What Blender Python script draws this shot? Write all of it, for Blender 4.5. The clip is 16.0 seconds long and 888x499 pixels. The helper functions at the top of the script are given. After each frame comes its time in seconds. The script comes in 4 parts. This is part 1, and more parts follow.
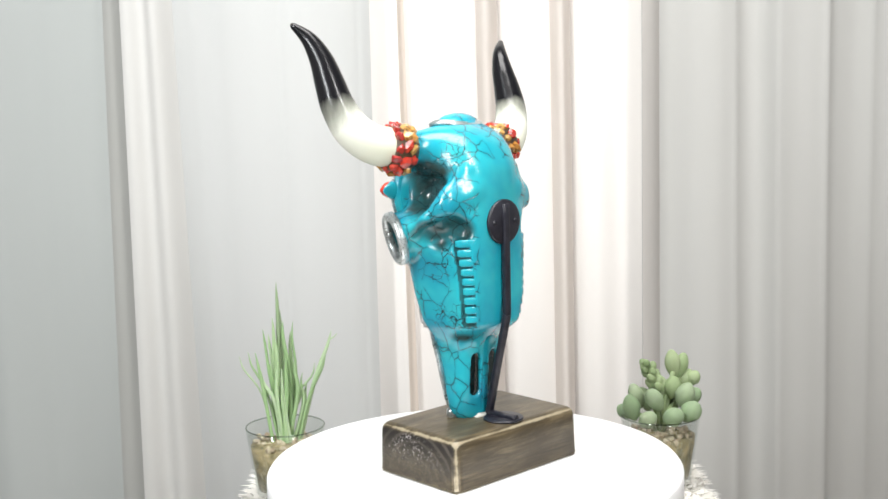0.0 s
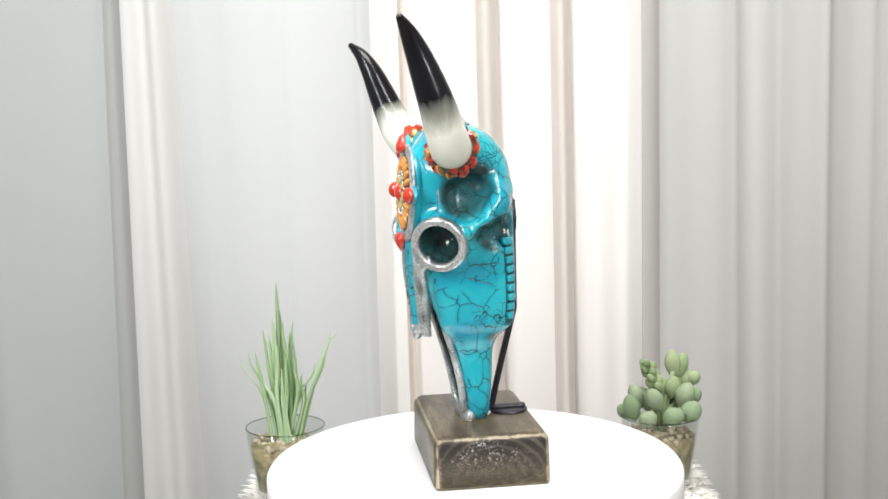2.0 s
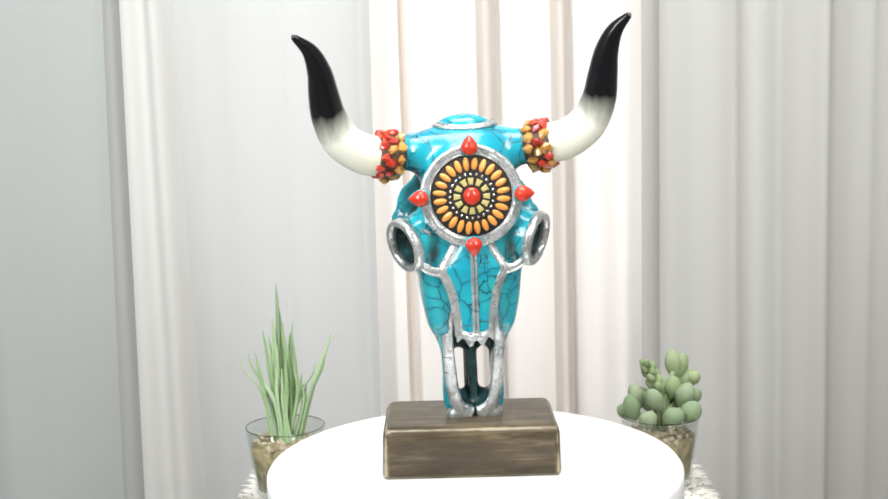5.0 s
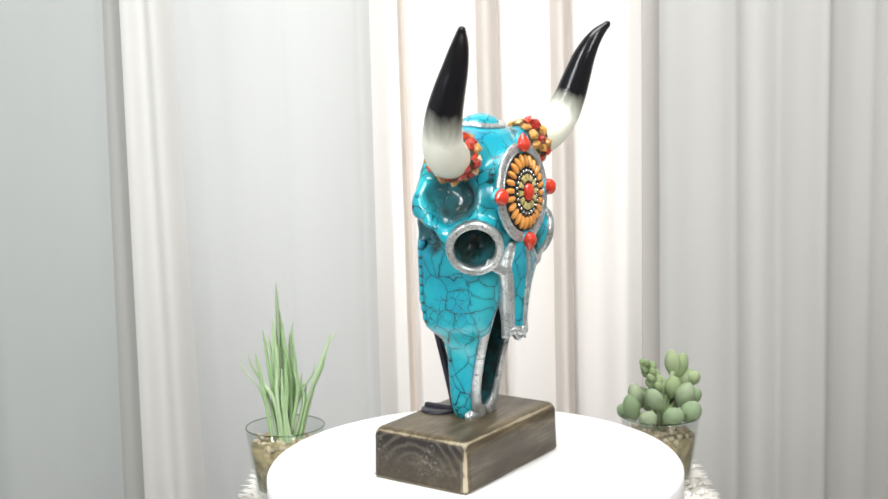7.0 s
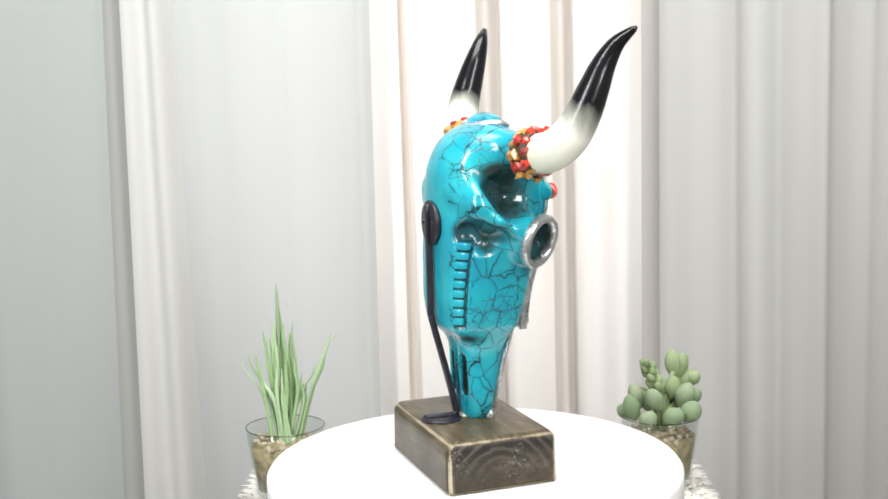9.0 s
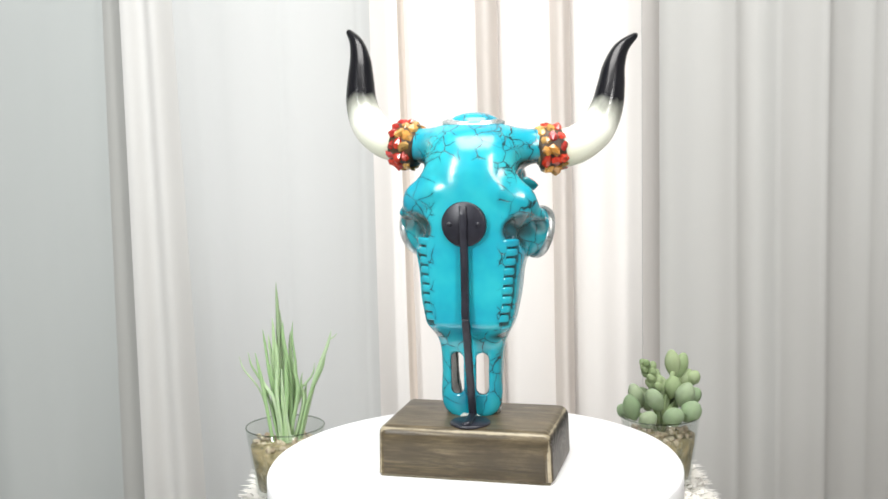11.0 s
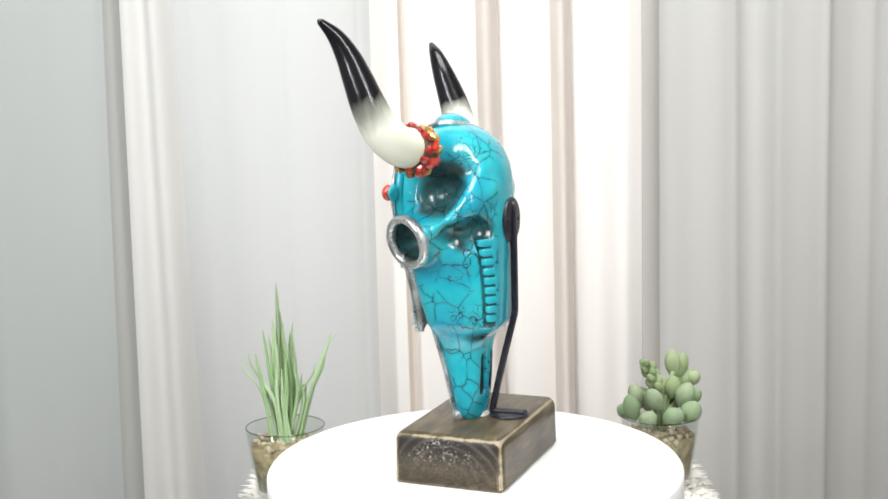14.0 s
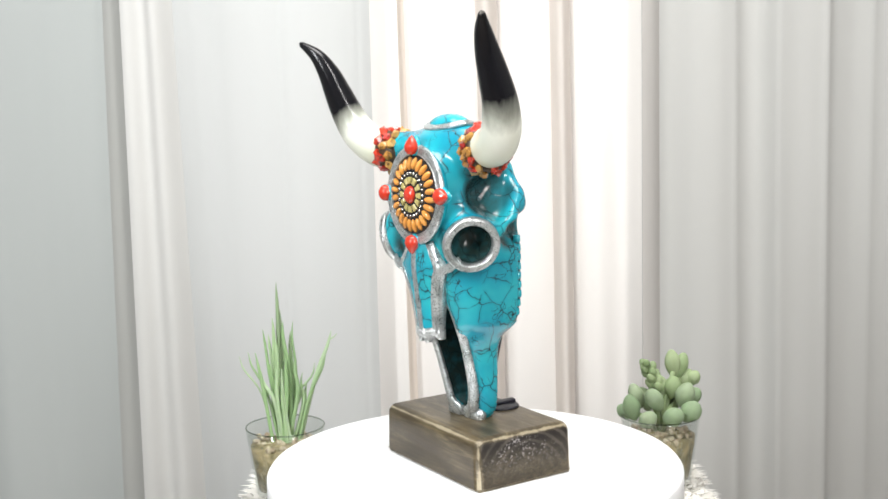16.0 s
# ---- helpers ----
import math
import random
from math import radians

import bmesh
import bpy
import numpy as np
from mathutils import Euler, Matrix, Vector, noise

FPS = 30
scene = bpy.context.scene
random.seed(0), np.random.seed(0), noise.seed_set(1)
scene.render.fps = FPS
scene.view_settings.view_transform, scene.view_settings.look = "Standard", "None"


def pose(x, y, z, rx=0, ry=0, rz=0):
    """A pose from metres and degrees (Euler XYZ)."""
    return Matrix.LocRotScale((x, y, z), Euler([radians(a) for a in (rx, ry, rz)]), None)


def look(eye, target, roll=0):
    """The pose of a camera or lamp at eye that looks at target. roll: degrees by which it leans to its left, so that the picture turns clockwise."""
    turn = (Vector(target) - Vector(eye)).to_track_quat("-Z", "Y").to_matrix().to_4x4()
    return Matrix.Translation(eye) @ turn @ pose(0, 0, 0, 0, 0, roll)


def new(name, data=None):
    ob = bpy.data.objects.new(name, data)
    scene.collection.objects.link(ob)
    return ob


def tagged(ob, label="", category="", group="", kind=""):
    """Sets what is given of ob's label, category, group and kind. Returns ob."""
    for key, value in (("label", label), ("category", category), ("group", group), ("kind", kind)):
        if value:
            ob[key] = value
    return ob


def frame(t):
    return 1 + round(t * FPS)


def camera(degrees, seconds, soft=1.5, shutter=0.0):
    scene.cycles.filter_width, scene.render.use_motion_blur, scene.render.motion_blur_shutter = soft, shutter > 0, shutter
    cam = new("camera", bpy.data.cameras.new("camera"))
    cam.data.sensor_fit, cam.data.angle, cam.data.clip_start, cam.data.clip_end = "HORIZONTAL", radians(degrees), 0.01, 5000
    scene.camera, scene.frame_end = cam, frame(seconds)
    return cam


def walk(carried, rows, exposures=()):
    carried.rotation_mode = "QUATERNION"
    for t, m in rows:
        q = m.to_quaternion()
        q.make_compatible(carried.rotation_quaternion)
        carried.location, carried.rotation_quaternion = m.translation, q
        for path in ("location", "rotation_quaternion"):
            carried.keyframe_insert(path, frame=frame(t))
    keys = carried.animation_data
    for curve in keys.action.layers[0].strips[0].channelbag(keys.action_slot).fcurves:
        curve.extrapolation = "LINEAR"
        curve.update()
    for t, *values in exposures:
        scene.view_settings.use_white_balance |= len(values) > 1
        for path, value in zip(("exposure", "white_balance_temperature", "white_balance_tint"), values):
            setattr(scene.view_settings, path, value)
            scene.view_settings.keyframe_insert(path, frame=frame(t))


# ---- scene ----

TOP = 0.60            # height of the turntable's plate over the floor
EYE = Vector((0.0, -1.0, TOP + 0.3237))
PITCH, YAW = radians(7.91), radians(-1.241)
AIM = Vector((math.sin(YAW) * math.cos(PITCH), math.cos(YAW) * math.cos(PITCH), -math.sin(PITCH)))

cam = camera(40.8, 16.0, soft=1.6)
walk(cam, [(0.0, look(EYE, EYE + AIM, -1.47)), (16.0, look(EYE, EYE + AIM, -1.47))])

# ---- world and light ----
world = bpy.data.worlds.new("world")
scene.world = world
world.use_nodes = True
world.node_tree.nodes["Background"].inputs["Color"].default_value = (0.9, 0.95, 1.0, 1)
world.node_tree.nodes["Background"].inputs["Strength"].default_value = 0.3
scene.view_settings.exposure = 0.0


def area_lamp(name, eye, target, sx, sy, watts, colour=(1, 1, 1)):
    data = bpy.data.lights.new(name, "AREA")
    data.shape, data.size, data.size_y, data.energy, data.color = "RECTANGLE", sx, sy, watts, colour
    ob = new(name, data)
    ob.matrix_world = look(eye, target)
    return ob


area_lamp("ceiling_lamp", (0.0, -0.25, 2.2), (0, 0.05, 0.6), 1.0, 0.8, 29, (1.0, 0.985, 0.965))
area_lamp("strip_lamp_left", (-0.95, -1.15, 1.55), (0, 0, 0.8), 0.25, 1.1, 26, (0.96, 0.99, 1.0))
area_lamp("strip_lamp_right", (0.75, -1.25, 1.65), (0, 0, 0.8), 0.25, 1.1, 21, (1.0, 0.98, 0.96))
# unseen lamp added before the solid north wall to brighten the middle curtain
area_lamp("curtain_backlight", (0.03, 0.98, 1.22), (0.03, 0, 1.12), 0.76, 1.4, 6.3, (1.0, 0.985, 0.97))


# ---- materials ----
def mat(name, base=(0.8, 0.8, 0.8), rough=0.5, metal=0.0, coat=0.0):
    m = bpy.data.materials.new(name)
    m.use_nodes = True
    b = m.node_tree.nodes["Principled BSDF"]
    b.inputs["Base Color"].default_value = (*base, 1)
    b.inputs["Roughness"].default_value = rough
    b.inputs["Metallic"].default_value = metal
    b.inputs["Coat Weight"].default_value = coat
    b.inputs["Coat Roughness"].default_value = 0.12
    return m


class Nodes:
    """Short hand for building a node tree."""

    def __init__(self, m):
        self.t = m.node_tree
        self.b = m.node_tree.nodes["Principled BSDF"]
        self.co = self.t.nodes.new("ShaderNodeTexCoord").outputs["Object"]

    def link(self, a, b):
        self.t.links.new(a, b)

    def mapped(self, scale=(1, 1, 1), add=(0, 0, 0)):
        n = self.t.nodes.new("ShaderNodeMapping")
        n.inputs["Scale"].default_value = scale
        n.inputs["Location"].default_value = add
        self.link(self.co, n.inputs["Vector"])
        return n.outputs[0]

    def noise(self, scale, detail=4.0, vec=None, rough=0.55, dist=0.0):
        n = self.t.nodes.new("ShaderNodeTexNoise")
        n.inputs["Scale"].default_value, n.inputs["Detail"].default_value = scale, detail
        n.inputs["Roughness"].default_value, n.inputs["Distortion"].default_value = rough, dist
        self.link(vec or self.co, n.inputs["Vector"])
        return n

    def ramp(self, fac, stops):
        n = self.t.nodes.new("ShaderNodeValToRGB")
        e = n.color_ramp.elements
        while len(e) < len(stops):
            e.new(0.5)
        for el, (p, c) in zip(e, stops):
            el.position = p
            el.color = (*c, 1) if len(c) == 3 else c
        self.link(fac, n.inputs["Fac"])
        return n.outputs["Color"]

    def mix(self, fac, a, b, kind="MIX"):
        n = self.t.nodes.new("ShaderNodeMix")
        n.data_type, n.blend_type = "RGBA", kind
        for key, v in ((0, fac), (6, a), (7, b)):
            if isinstance(v, (int, float)):
                n.inputs[key].default_value = v
            elif isinstance(v, tuple):
                n.inputs[key].default_value = (*v, 1)
            else:
                self.link(v, n.inputs[key])
        return n.outputs[2]

    def maths(self, op, a, b=0.0, clamp=False):
        n = self.t.nodes.new("ShaderNodeMath")
        n.operation, n.use_clamp = op, clamp
        for i, v in enumerate((a, b)):
            if isinstance(v, (int, float)):
                n.inputs[i].default_value = v
            else:
                self.link(v, n.inputs[i])
        return n.outputs[0]

    def random(self):
        return self.t.nodes.new("ShaderNodeObjectInfo").outputs["Random"]

    def bump(self, height, strength=0.3, distance=0.001):
        n = self.t.nodes.new("ShaderNodeBump")
        n.inputs["Strength"].default_value, n.inputs["Distance"].default_value = strength, distance
        self.link(height, n.inputs["Height"])
        self.link(n.outputs[0], self.b.inputs["Normal"])

    def colour(self, c):
        self.link(c, self.b.inputs["Base Color"])

    def rough(self, r):
        self.link(r, self.b.inputs["Roughness"])


GREY0, GREY1 = (0, 0, 0), (1, 1, 1)


def turquoise_material():
    m = mat("turquoise_glaze", rough=0.22, coat=0.35)
    n = Nodes(m)
    big = n.noise(22, 3)
    base = n.ramp(big.outputs[0], [(0.3, (0.010, 0.27, 0.40)), (0.5, (0.014, 0.36, 0.455)), (0.72, (0.028, 0.45, 0.50))])
    # crack lines: warped cell borders, faded out here and there
    warp = n.noise(48, 4)
    vec = n.mix(0.012, n.co, warp.outputs[1], "ADD")
    cell = n.t.nodes.new("ShaderNodeTexVoronoi")
    cell.feature = "DISTANCE_TO_EDGE"
    cell.inputs["Scale"].default_value = 54
    n.link(vec, cell.inputs["Vector"])
    cell2 = n.t.nodes.new("ShaderNodeTexVoronoi")
    cell2.feature = "DISTANCE_TO_EDGE"
    cell2.inputs["Scale"].default_value = 135
    n.link(vec, cell2.inputs["Vector"])
    l1 = n.ramp(cell.outputs["Distance"], [(0.0, GREY1), (0.007, GREY1), (0.021, GREY0)])
    l2 = n.ramp(cell2.outputs["Distance"], [(0.0, GREY1), (0.010, GREY1), (0.034, GREY0)])
    keep1 = n.ramp(n.noise(30, 2).outputs[0], [(0.37, GREY0), (0.46, GREY1)])
    keep2 = n.ramp(n.noise(38, 2, n.mapped(add=(3, 1, 2))).outputs[0], [(0.57, GREY0), (0.62, GREY1)])
    line = n.maths("MAXIMUM", n.maths("MULTIPLY", l1, keep1), n.maths("MULTIPLY", l2, keep2))
    halo = n.maths("MULTIPLY", n.ramp(cell.outputs["Distance"], [(0.0, GREY1), (0.13, GREY0)]), keep1)
    # the flat back is left uncracked
    sep = n.t.nodes.new("ShaderNodeAttribute")
    sep.attribute_name = "cracked"
    line = n.maths("MULTIPLY", line, sep.outputs["Fac"])
    halo = n.maths("MULTIPLY", halo, sep.outputs["Fac"])
    base = n.mix(n.maths("MULTIPLY", halo, 0.30), base, (0.005, 0.14, 0.20))
    # dark antique paint of the hollows, together with shade painted into recesses
    wash_shade = n.t.nodes.new("ShaderNodeAttribute")
    wash_shade.attribute_name = "antique_wash_and_shade"
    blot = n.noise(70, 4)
    w = n.maths("MULTIPLY", wash_shade.outputs["Fac"], n.maths("ADD", n.maths("MULTIPLY", blot.outputs[0], 0.9), 0.5), True)
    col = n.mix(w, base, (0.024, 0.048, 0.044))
    col = n.mix(line, col, (0.01, 0.035, 0.04))
    n.colour(col)
    n.bump(n.maths("SUBTRACT", n.maths("MULTIPLY", blot.outputs[0], 0.25), line), 0.35, 0.0006)
    return m


def silver_material():
    m = mat("antique_silver_paint", rough=0.34, metal=0.82)
    n = Nodes(m)
    swirl = n.noise(100, 2, None, 0.5, 2.0)
    line = n.maths("ABSOLUTE", n.maths("SUBTRACT", n.maths("FRACT", n.maths("MULTIPLY", swirl.outputs[0], 9.0)), 0.5))
    groove = n.ramp(line, [(0.0, GREY1), (0.07, (0.65, 0.65, 0.65)), (0.17, GREY0)])
    big = n.noise(70, 4)
    tone = n.ramp(big.outputs[0], [(0.3, (0.48, 0.53, 0.53)), (0.62, (0.86, 0.89, 0.89))])
    n.colour(n.mix(n.maths("MULTIPLY", groove, 0.95), tone, (0.045, 0.06, 0.06)))
    n.rough(n.maths("ADD", n.maths("MULTIPLY", big.outputs[0], 0.25), 0.2))
    n.bump(n.maths("SUBTRACT", n.maths("MULTIPLY", big.outputs[0], 0.4), groove), 0.8, 0.0009)
    return m


def horn_material():
    m = mat("painted_horn", rough=0.24, coat=0.12)
    m.node_tree.nodes["Principled BSDF"].inputs["Specular IOR Level"].default_value = 0.35
    n = Nodes(m)
    a = n.t.nodes.new("ShaderNodeAttribute")
    a.attribute_name = "along"
    soft = n.noise(70, 4, n.mapped((1.6, 1.6, 0.35)))
    f = n.maths("ADD", a.outputs["Fac"], n.maths("MULTIPLY", n.maths("SUBTRACT", soft.outputs[0], 0.5), 0.09))
    col = n.ramp(f, [(0.0, (0.30, 0.27, 0.16)), (0.07, (0.74, 0.76, 0.60)), (0.33, (0.86, 0.88, 0.78)), (0.41, (0.34, 0.35, 0.30)), (0.49, (0.006, 0.006, 0.008)), (0.99, (0.006, 0.006, 0.008)), (1.0, (0.10, 0.09, 0.08))])
    n.colour(col)
    n.bump(n.noise(160, 3, n.mapped((1, 1, 0.3))).outputs[0], 0.12, 0.0006)
    return m


def nugget_material(name, c0, c1, c2):
    m = mat(name, rough=0.22, coat=0.5)
    n = Nodes(m)
    col = n.ramp(n.random(), [(0.0, c0), (0.5, c1), (1.0, c2)])
    spots = n.noise(230, 4)
    n.colour(n.mix(n.ramp(spots.outputs[0], [(0.52, GREY0), (0.68, (0.8, 0.8, 0.8))]), col, (0.05, 0.02, 0.012)))
    n.bump(spots.outputs[0], 0.2, 0.0006)
    return m


def bead_material(name, c, rough=0.22):
    m = mat(name, rough=rough, coat=0.4)
    n = Nodes(m)
    spots = n.noise(300, 3)
    n.colour(n.mix(n.maths("MULTIPLY", spots.outputs[0], 0.3), c, tuple(v * 0.45 for v in c)))
    n.bump(spots.outputs[0], 0.08, 0.0004)
    return m


def block_material():
    """Stained wood: grain along x, growth rings on the two ends, pale rubbed edges."""
    m = mat("brown_stained_wood", rough=0.4)
    m.node_tree.nodes["Principled BSDF"].inputs["Specular IOR Level"].default_value = 0.36
    n = Nodes(m)

    def attribute(name):
        a = n.t.nodes.new("ShaderNodeAttribute")
        a.attribute_name = name
        return a.outputs["Fac"]
    # long faces
    grain = n.noise(13, 7, n.mapped((1, 7, 11)), 0.6, 1.2)
    mottle = n.noise(26, 5, n.mapped((0.6, 1, 1.4)))
    col = n.ramp(grain.outputs[0], [(0.30, (0.040, 0.028, 0.013)), (0.5, (0.102, 0.078, 0.042)), (0.72, (0.225, 0.175, 0.104))])
    fine = n.noise(55, 6, n.mapped((1, 8, 10), (0.3, 0.1, 0.2)), 0.65, 0.6)
    col = n.mix(n.ramp(fine.outputs[0], [(0.38, (0.5, 0.5, 0.5)), (0.52, GREY0)]), col, (0.035, 0.027, 0.017))
    col = n.mix(n.ramp(mottle.outputs[0], [(0.42, GREY0), (0.64, (0.85, 0.85, 0.85))]), col, (0.048, 0.035, 0.019))
    # ends
    ring = n.t.nodes.new("ShaderNodeTexWave")
    ring.wave_type, ring.rings_direction = "RINGS", "X"
    ring.inputs["Scale"].default_value = 40
    ring.inputs["Distortion"].default_value = 3.0
    ring.inputs["Detail"].default_value = 3
    ring.inputs["Detail Scale"].default_value = 1.6
    n.link(n.mapped(add=(0, 0.006, 0.002)), ring.inputs["Vector"])
    end = n.ramp(ring.outputs[0], [(0.1, (0.014, 0.011, 0.009)), (0.6, (0.024, 0.019, 0.015)), (0.92, (0.072, 0.060, 0.050))])
    blot = n.noise(40, 5)
    end = n.mix(n.ramp(blot.outputs[0], [(0.42, GREY0), (0.66, (0.75, 0.75, 0.75))]), end, (0.014, 0.012, 0.010))
    speck = n.noise(420, 4)
    patch = n.ramp(n.noise(24, 3, n.mapped(add=(0.0, 0.35, 0.2))).outputs[0], [(0.47, GREY0), (0.60, GREY1)])
    fleck = n.maths("MULTIPLY", n.ramp(speck.outputs[0], [(0.55, GREY0), (0.66, GREY1)]), patch)
    end = n.mix(fleck, end, (0.34, 0.31, 0.30))
    ends = attribute("end_grain")
    col = n.mix(ends, col, end)
    # edges, rubbed unevenly
    rub = n.noise(75, 6, n.mapped((0.3, 1, 1)), 0.65)
    wear = n.maths("ADD", attribute("edge_wear"), n.maths("MULTIPLY", n.maths("SUBTRACT", rub.outputs[0], 0.5), 1.5))
    rubbed = n.ramp(wear, [(0.72, GREY0), (1.12, (0.8, 0.8, 0.8))])
    col = n.mix(rubbed, col, (0.40, 0.345, 0.24))
    n.colour(col)
    n.rough(n.maths("ADD", n.maths("MULTIPLY", ends, 0.22), n.maths("ADD", n.maths("MULTIPLY", mottle.outputs[0], 0.25), 0.24)))
    relief = n.mix(ends, grain.outputs[0], n.maths("ADD", n.maths("MULTIPLY", ring.outputs[0], 0.4), n.maths("MULTIPLY", speck.outputs[0], patch)))
    n.bump(relief, 0.4, 0.001)
    return m


def stool_wood_material():
    m = mat("brown_wood", rough=0.45)
    n = Nodes(m)
    grain = n.noise(15, 5, n.mapped((7, 7, 1)), 0.6, 0.8)
    n.colour(n.ramp(grain.outputs[0], [(0.3, (0.06, 0.045, 0.025)), (0.7, (0.22, 0.17, 0.10))]))
    n.bump(grain.outputs[0], 0.2, 0.0008)
    return m


def iron_material():
    m = mat("black_iron", (0.012, 0.012, 0.018), 0.38)
    n = Nodes(m)
    g = n.noise(160, 4)
    n.colour(n.ramp(g.outputs[0], [(0.35, (0.008, 0.008, 0.014)), (0.7, (0.022, 0.022, 0.032))]))
    n.bump(g.outputs[0], 0.15, 0.0005)
    return m


def fabric_material(name, base, sheer):
    m = mat(name, base, 0.85)
    n = Nodes(m)
    weave = n.noise(900, 2, n.mapped((1, 1, 0.25)))
    cloud = n.noise(2.2, 3)
    col = n.mix(n.maths("MULTIPLY", cloud.outputs[0], 0.35), base, tuple(v * 0.9 for v in base))
    n.colour(col)
    n.bump(weave.outputs[0], 0.08, 0.0006)
    tr = n.t.nodes.new("ShaderNodeBsdfTranslucent")
    n.link(col, tr.inputs["Color"])
    mx = n.t.nodes.new("ShaderNodeMixShader")
    mx.inputs[0].default_value = sheer
    out = n.t.nodes["Material Output"]
    n.link(n.b.outputs[0], mx.inputs[1])
    n.link(tr.outputs[0], mx.inputs[2])
    n.link(mx.outputs[0], out.inputs["Surface"])
    return m


def leaf_material(name, stops, rough=0.5):
    m = mat(name, rough=rough)
    n = Nodes(m)
    r = n.ramp(n.random(), stops)
    g = n.noise(140, 3)
    n.colour(n.mix(n.maths("MULTIPLY", g.outputs[0], 0.45), r, tuple(v * 0.55 for v in stops[0][1])))
    n.b.inputs["Subsurface Weight"].default_value = 0.08
    n.b.inputs["Subsurface Radius"].default_value = (0.002, 0.003, 0.001)
    fuzz = n.noise(700, 2)
    n.bump(n.maths("ADD", g.outputs[0], n.maths("MULTIPLY", fuzz.outputs[0], 0.6)), 0.35, 0.0008)
    return m


def plain_noise_material(name, c0, c1, scale, rough=0.7, bump=0.2, distance=0.001):
    m = mat(name, rough=rough)
    n = Nodes(m)
    g = n.noise(scale, 4)
    n.colour(n.ramp(g.outputs[0], [(0.35, c0), (0.68, c1)]))
    n.bump(g.outputs[0], bump, distance)
    return m


def glass_material(name="clear_glass", tint=(0.94, 0.955, 0.945)):
    """Thin clear glass: what lies behind shows through, the surface mirrors by Fresnel."""
    m = bpy.data.materials.new(name)
    m.use_nodes = True
    t = m.node_tree
    t.nodes.remove(t.nodes["Principled BSDF"])
    clear = t.nodes.new("ShaderNodeBsdfTransparent")
    clear.inputs["Color"].default_value = (*tint, 1)
    gloss = t.nodes.new("ShaderNodeBsdfGlossy")
    gloss.inputs["Roughness"].default_value = 0.03
    edge = t.nodes.new("ShaderNodeLayerWeight")
    edge.inputs["Blend"].default_value = 0.12
    fres = t.nodes.new("ShaderNodeMath")
    fres.operation = "MULTIPLY_ADD"
    fres.inputs[1].default_value, fres.inputs[2].default_value = 0.45, 0.035
    t.links.new(edge.outputs["Facing"], fres.inputs[0])
    mx = t.nodes.new("ShaderNodeMixShader")
    t.links.new(fres.outputs[0], mx.inputs[0])
    t.links.new(clear.outputs[0], mx.inputs[1])
    t.links.new(gloss.outputs[0], mx.inputs[2])
    t.links.new(mx.outputs[0], t.nodes["Material Output"].inputs["Surface"])
    return m


TURQUOISE = turquoise_material()
SILVER = silver_material()
HORN = horn_material()
RED_NUGGET = nugget_material("red_coral_nugget", (0.24, 0.014, 0.014), (0.62, 0.05, 0.02), (0.36, 0.03, 0.03))
GOLD_NUGGET = nugget_material("amber_nugget", (0.44, 0.19, 0.035), (0.62, 0.34, 0.09), (0.34, 0.20, 0.06))
RED_BEAD = bead_material("red_coral", (0.66, 0.045, 0.02), 0.14)
ORANGE_BEAD = bead_material("orange_coral", (0.82, 0.36, 0.075), 0.2)
GOLD_TILE = bead_material("olive_gold_tile", (0.58, 0.50, 0.19), 0.25)
SILVER_BEAD = mat("silver_bead", (0.85, 0.86, 0.86), 0.2, 0.9)
BLACK_INLAY = plain_noise_material("black_inlay", (0.008, 0.008, 0.008), (0.022, 0.020, 0.018), 260, 0.7)
DARK_GROUT = plain_noise_material("dark_grout", (0.03, 0.018, 0.012), (0.09, 0.05, 0.02), 180, 0.5)
WOOD = stool_wood_material()
BLOCK_WOOD = block_material()
IRON = iron_material()
GLUE = mat("dried_glue", (0.62, 0.62, 0.56), 0.25, 0.0, 0.4)
WHITE_PLATE = plain_noise_material("white_lacquered_plate", (0.86, 0.86, 0.87), (0.90, 0.90, 0.90), 14, 0.35, 0.02)
# curtain tones carry the light: brighter cloth in the middle, dimmer at the sides
CURTAIN = fabric_material("lit_sheer_curtain_cloth", (0.83, 0.805, 0.78), 0.24)
LEFT_CURTAIN = fabric_material("half_lit_curtain_cloth", (0.625, 0.64, 0.638), 0.34)
# cloths for hem and pleats: light and fold shade put into the colour
HEM = fabric_material("lit_hem_cloth", (0.735, 0.732, 0.715), 0.22)
SHADED_PLEAT = fabric_material("fold_shade_cloth", (0.77, 0.72, 0.675), 0.23)
DARK_PLEAT = fabric_material("dark_fold_shade_cloth", (0.66, 0.58, 0.51), 0.14)
RIGHT_CURTAIN = fabric_material("shaded_warm_curtain_cloth", (0.535, 0.535, 0.518), 0.22)
# the two edge cloths are toned down to stand for shade
WARM_EDGE = fabric_material("shaded_beige_edge_cloth", (0.54, 0.52, 0.50), 0.18)
SIDE_CURTAIN = fabric_material("shaded_cool_curtain_cloth", (0.495, 0.525, 0.518), 0.22)
SHADED_EDGE = fabric_material("shaded_grey_edge_cloth", (0.505, 0.508, 0.488), 0.2)
# tones of the unseen room, kept dark to limit bounced and mirrored light
WALL = plain_noise_material("unseen_wall_grey", (0.34, 0.34, 0.34), (0.40, 0.40, 0.395), 5, 0.8, 0.05)
FLOOR = plain_noise_material("unseen_floor_brown", (0.20, 0.17, 0.14), (0.27, 0.23, 0.19), 6, 0.5, 0.05)
FUR = plain_noise_material("white_faux_fur", (0.82, 0.80, 0.75), (0.89, 0.875, 0.83), 40, 0.9, 0.3, 0.004)
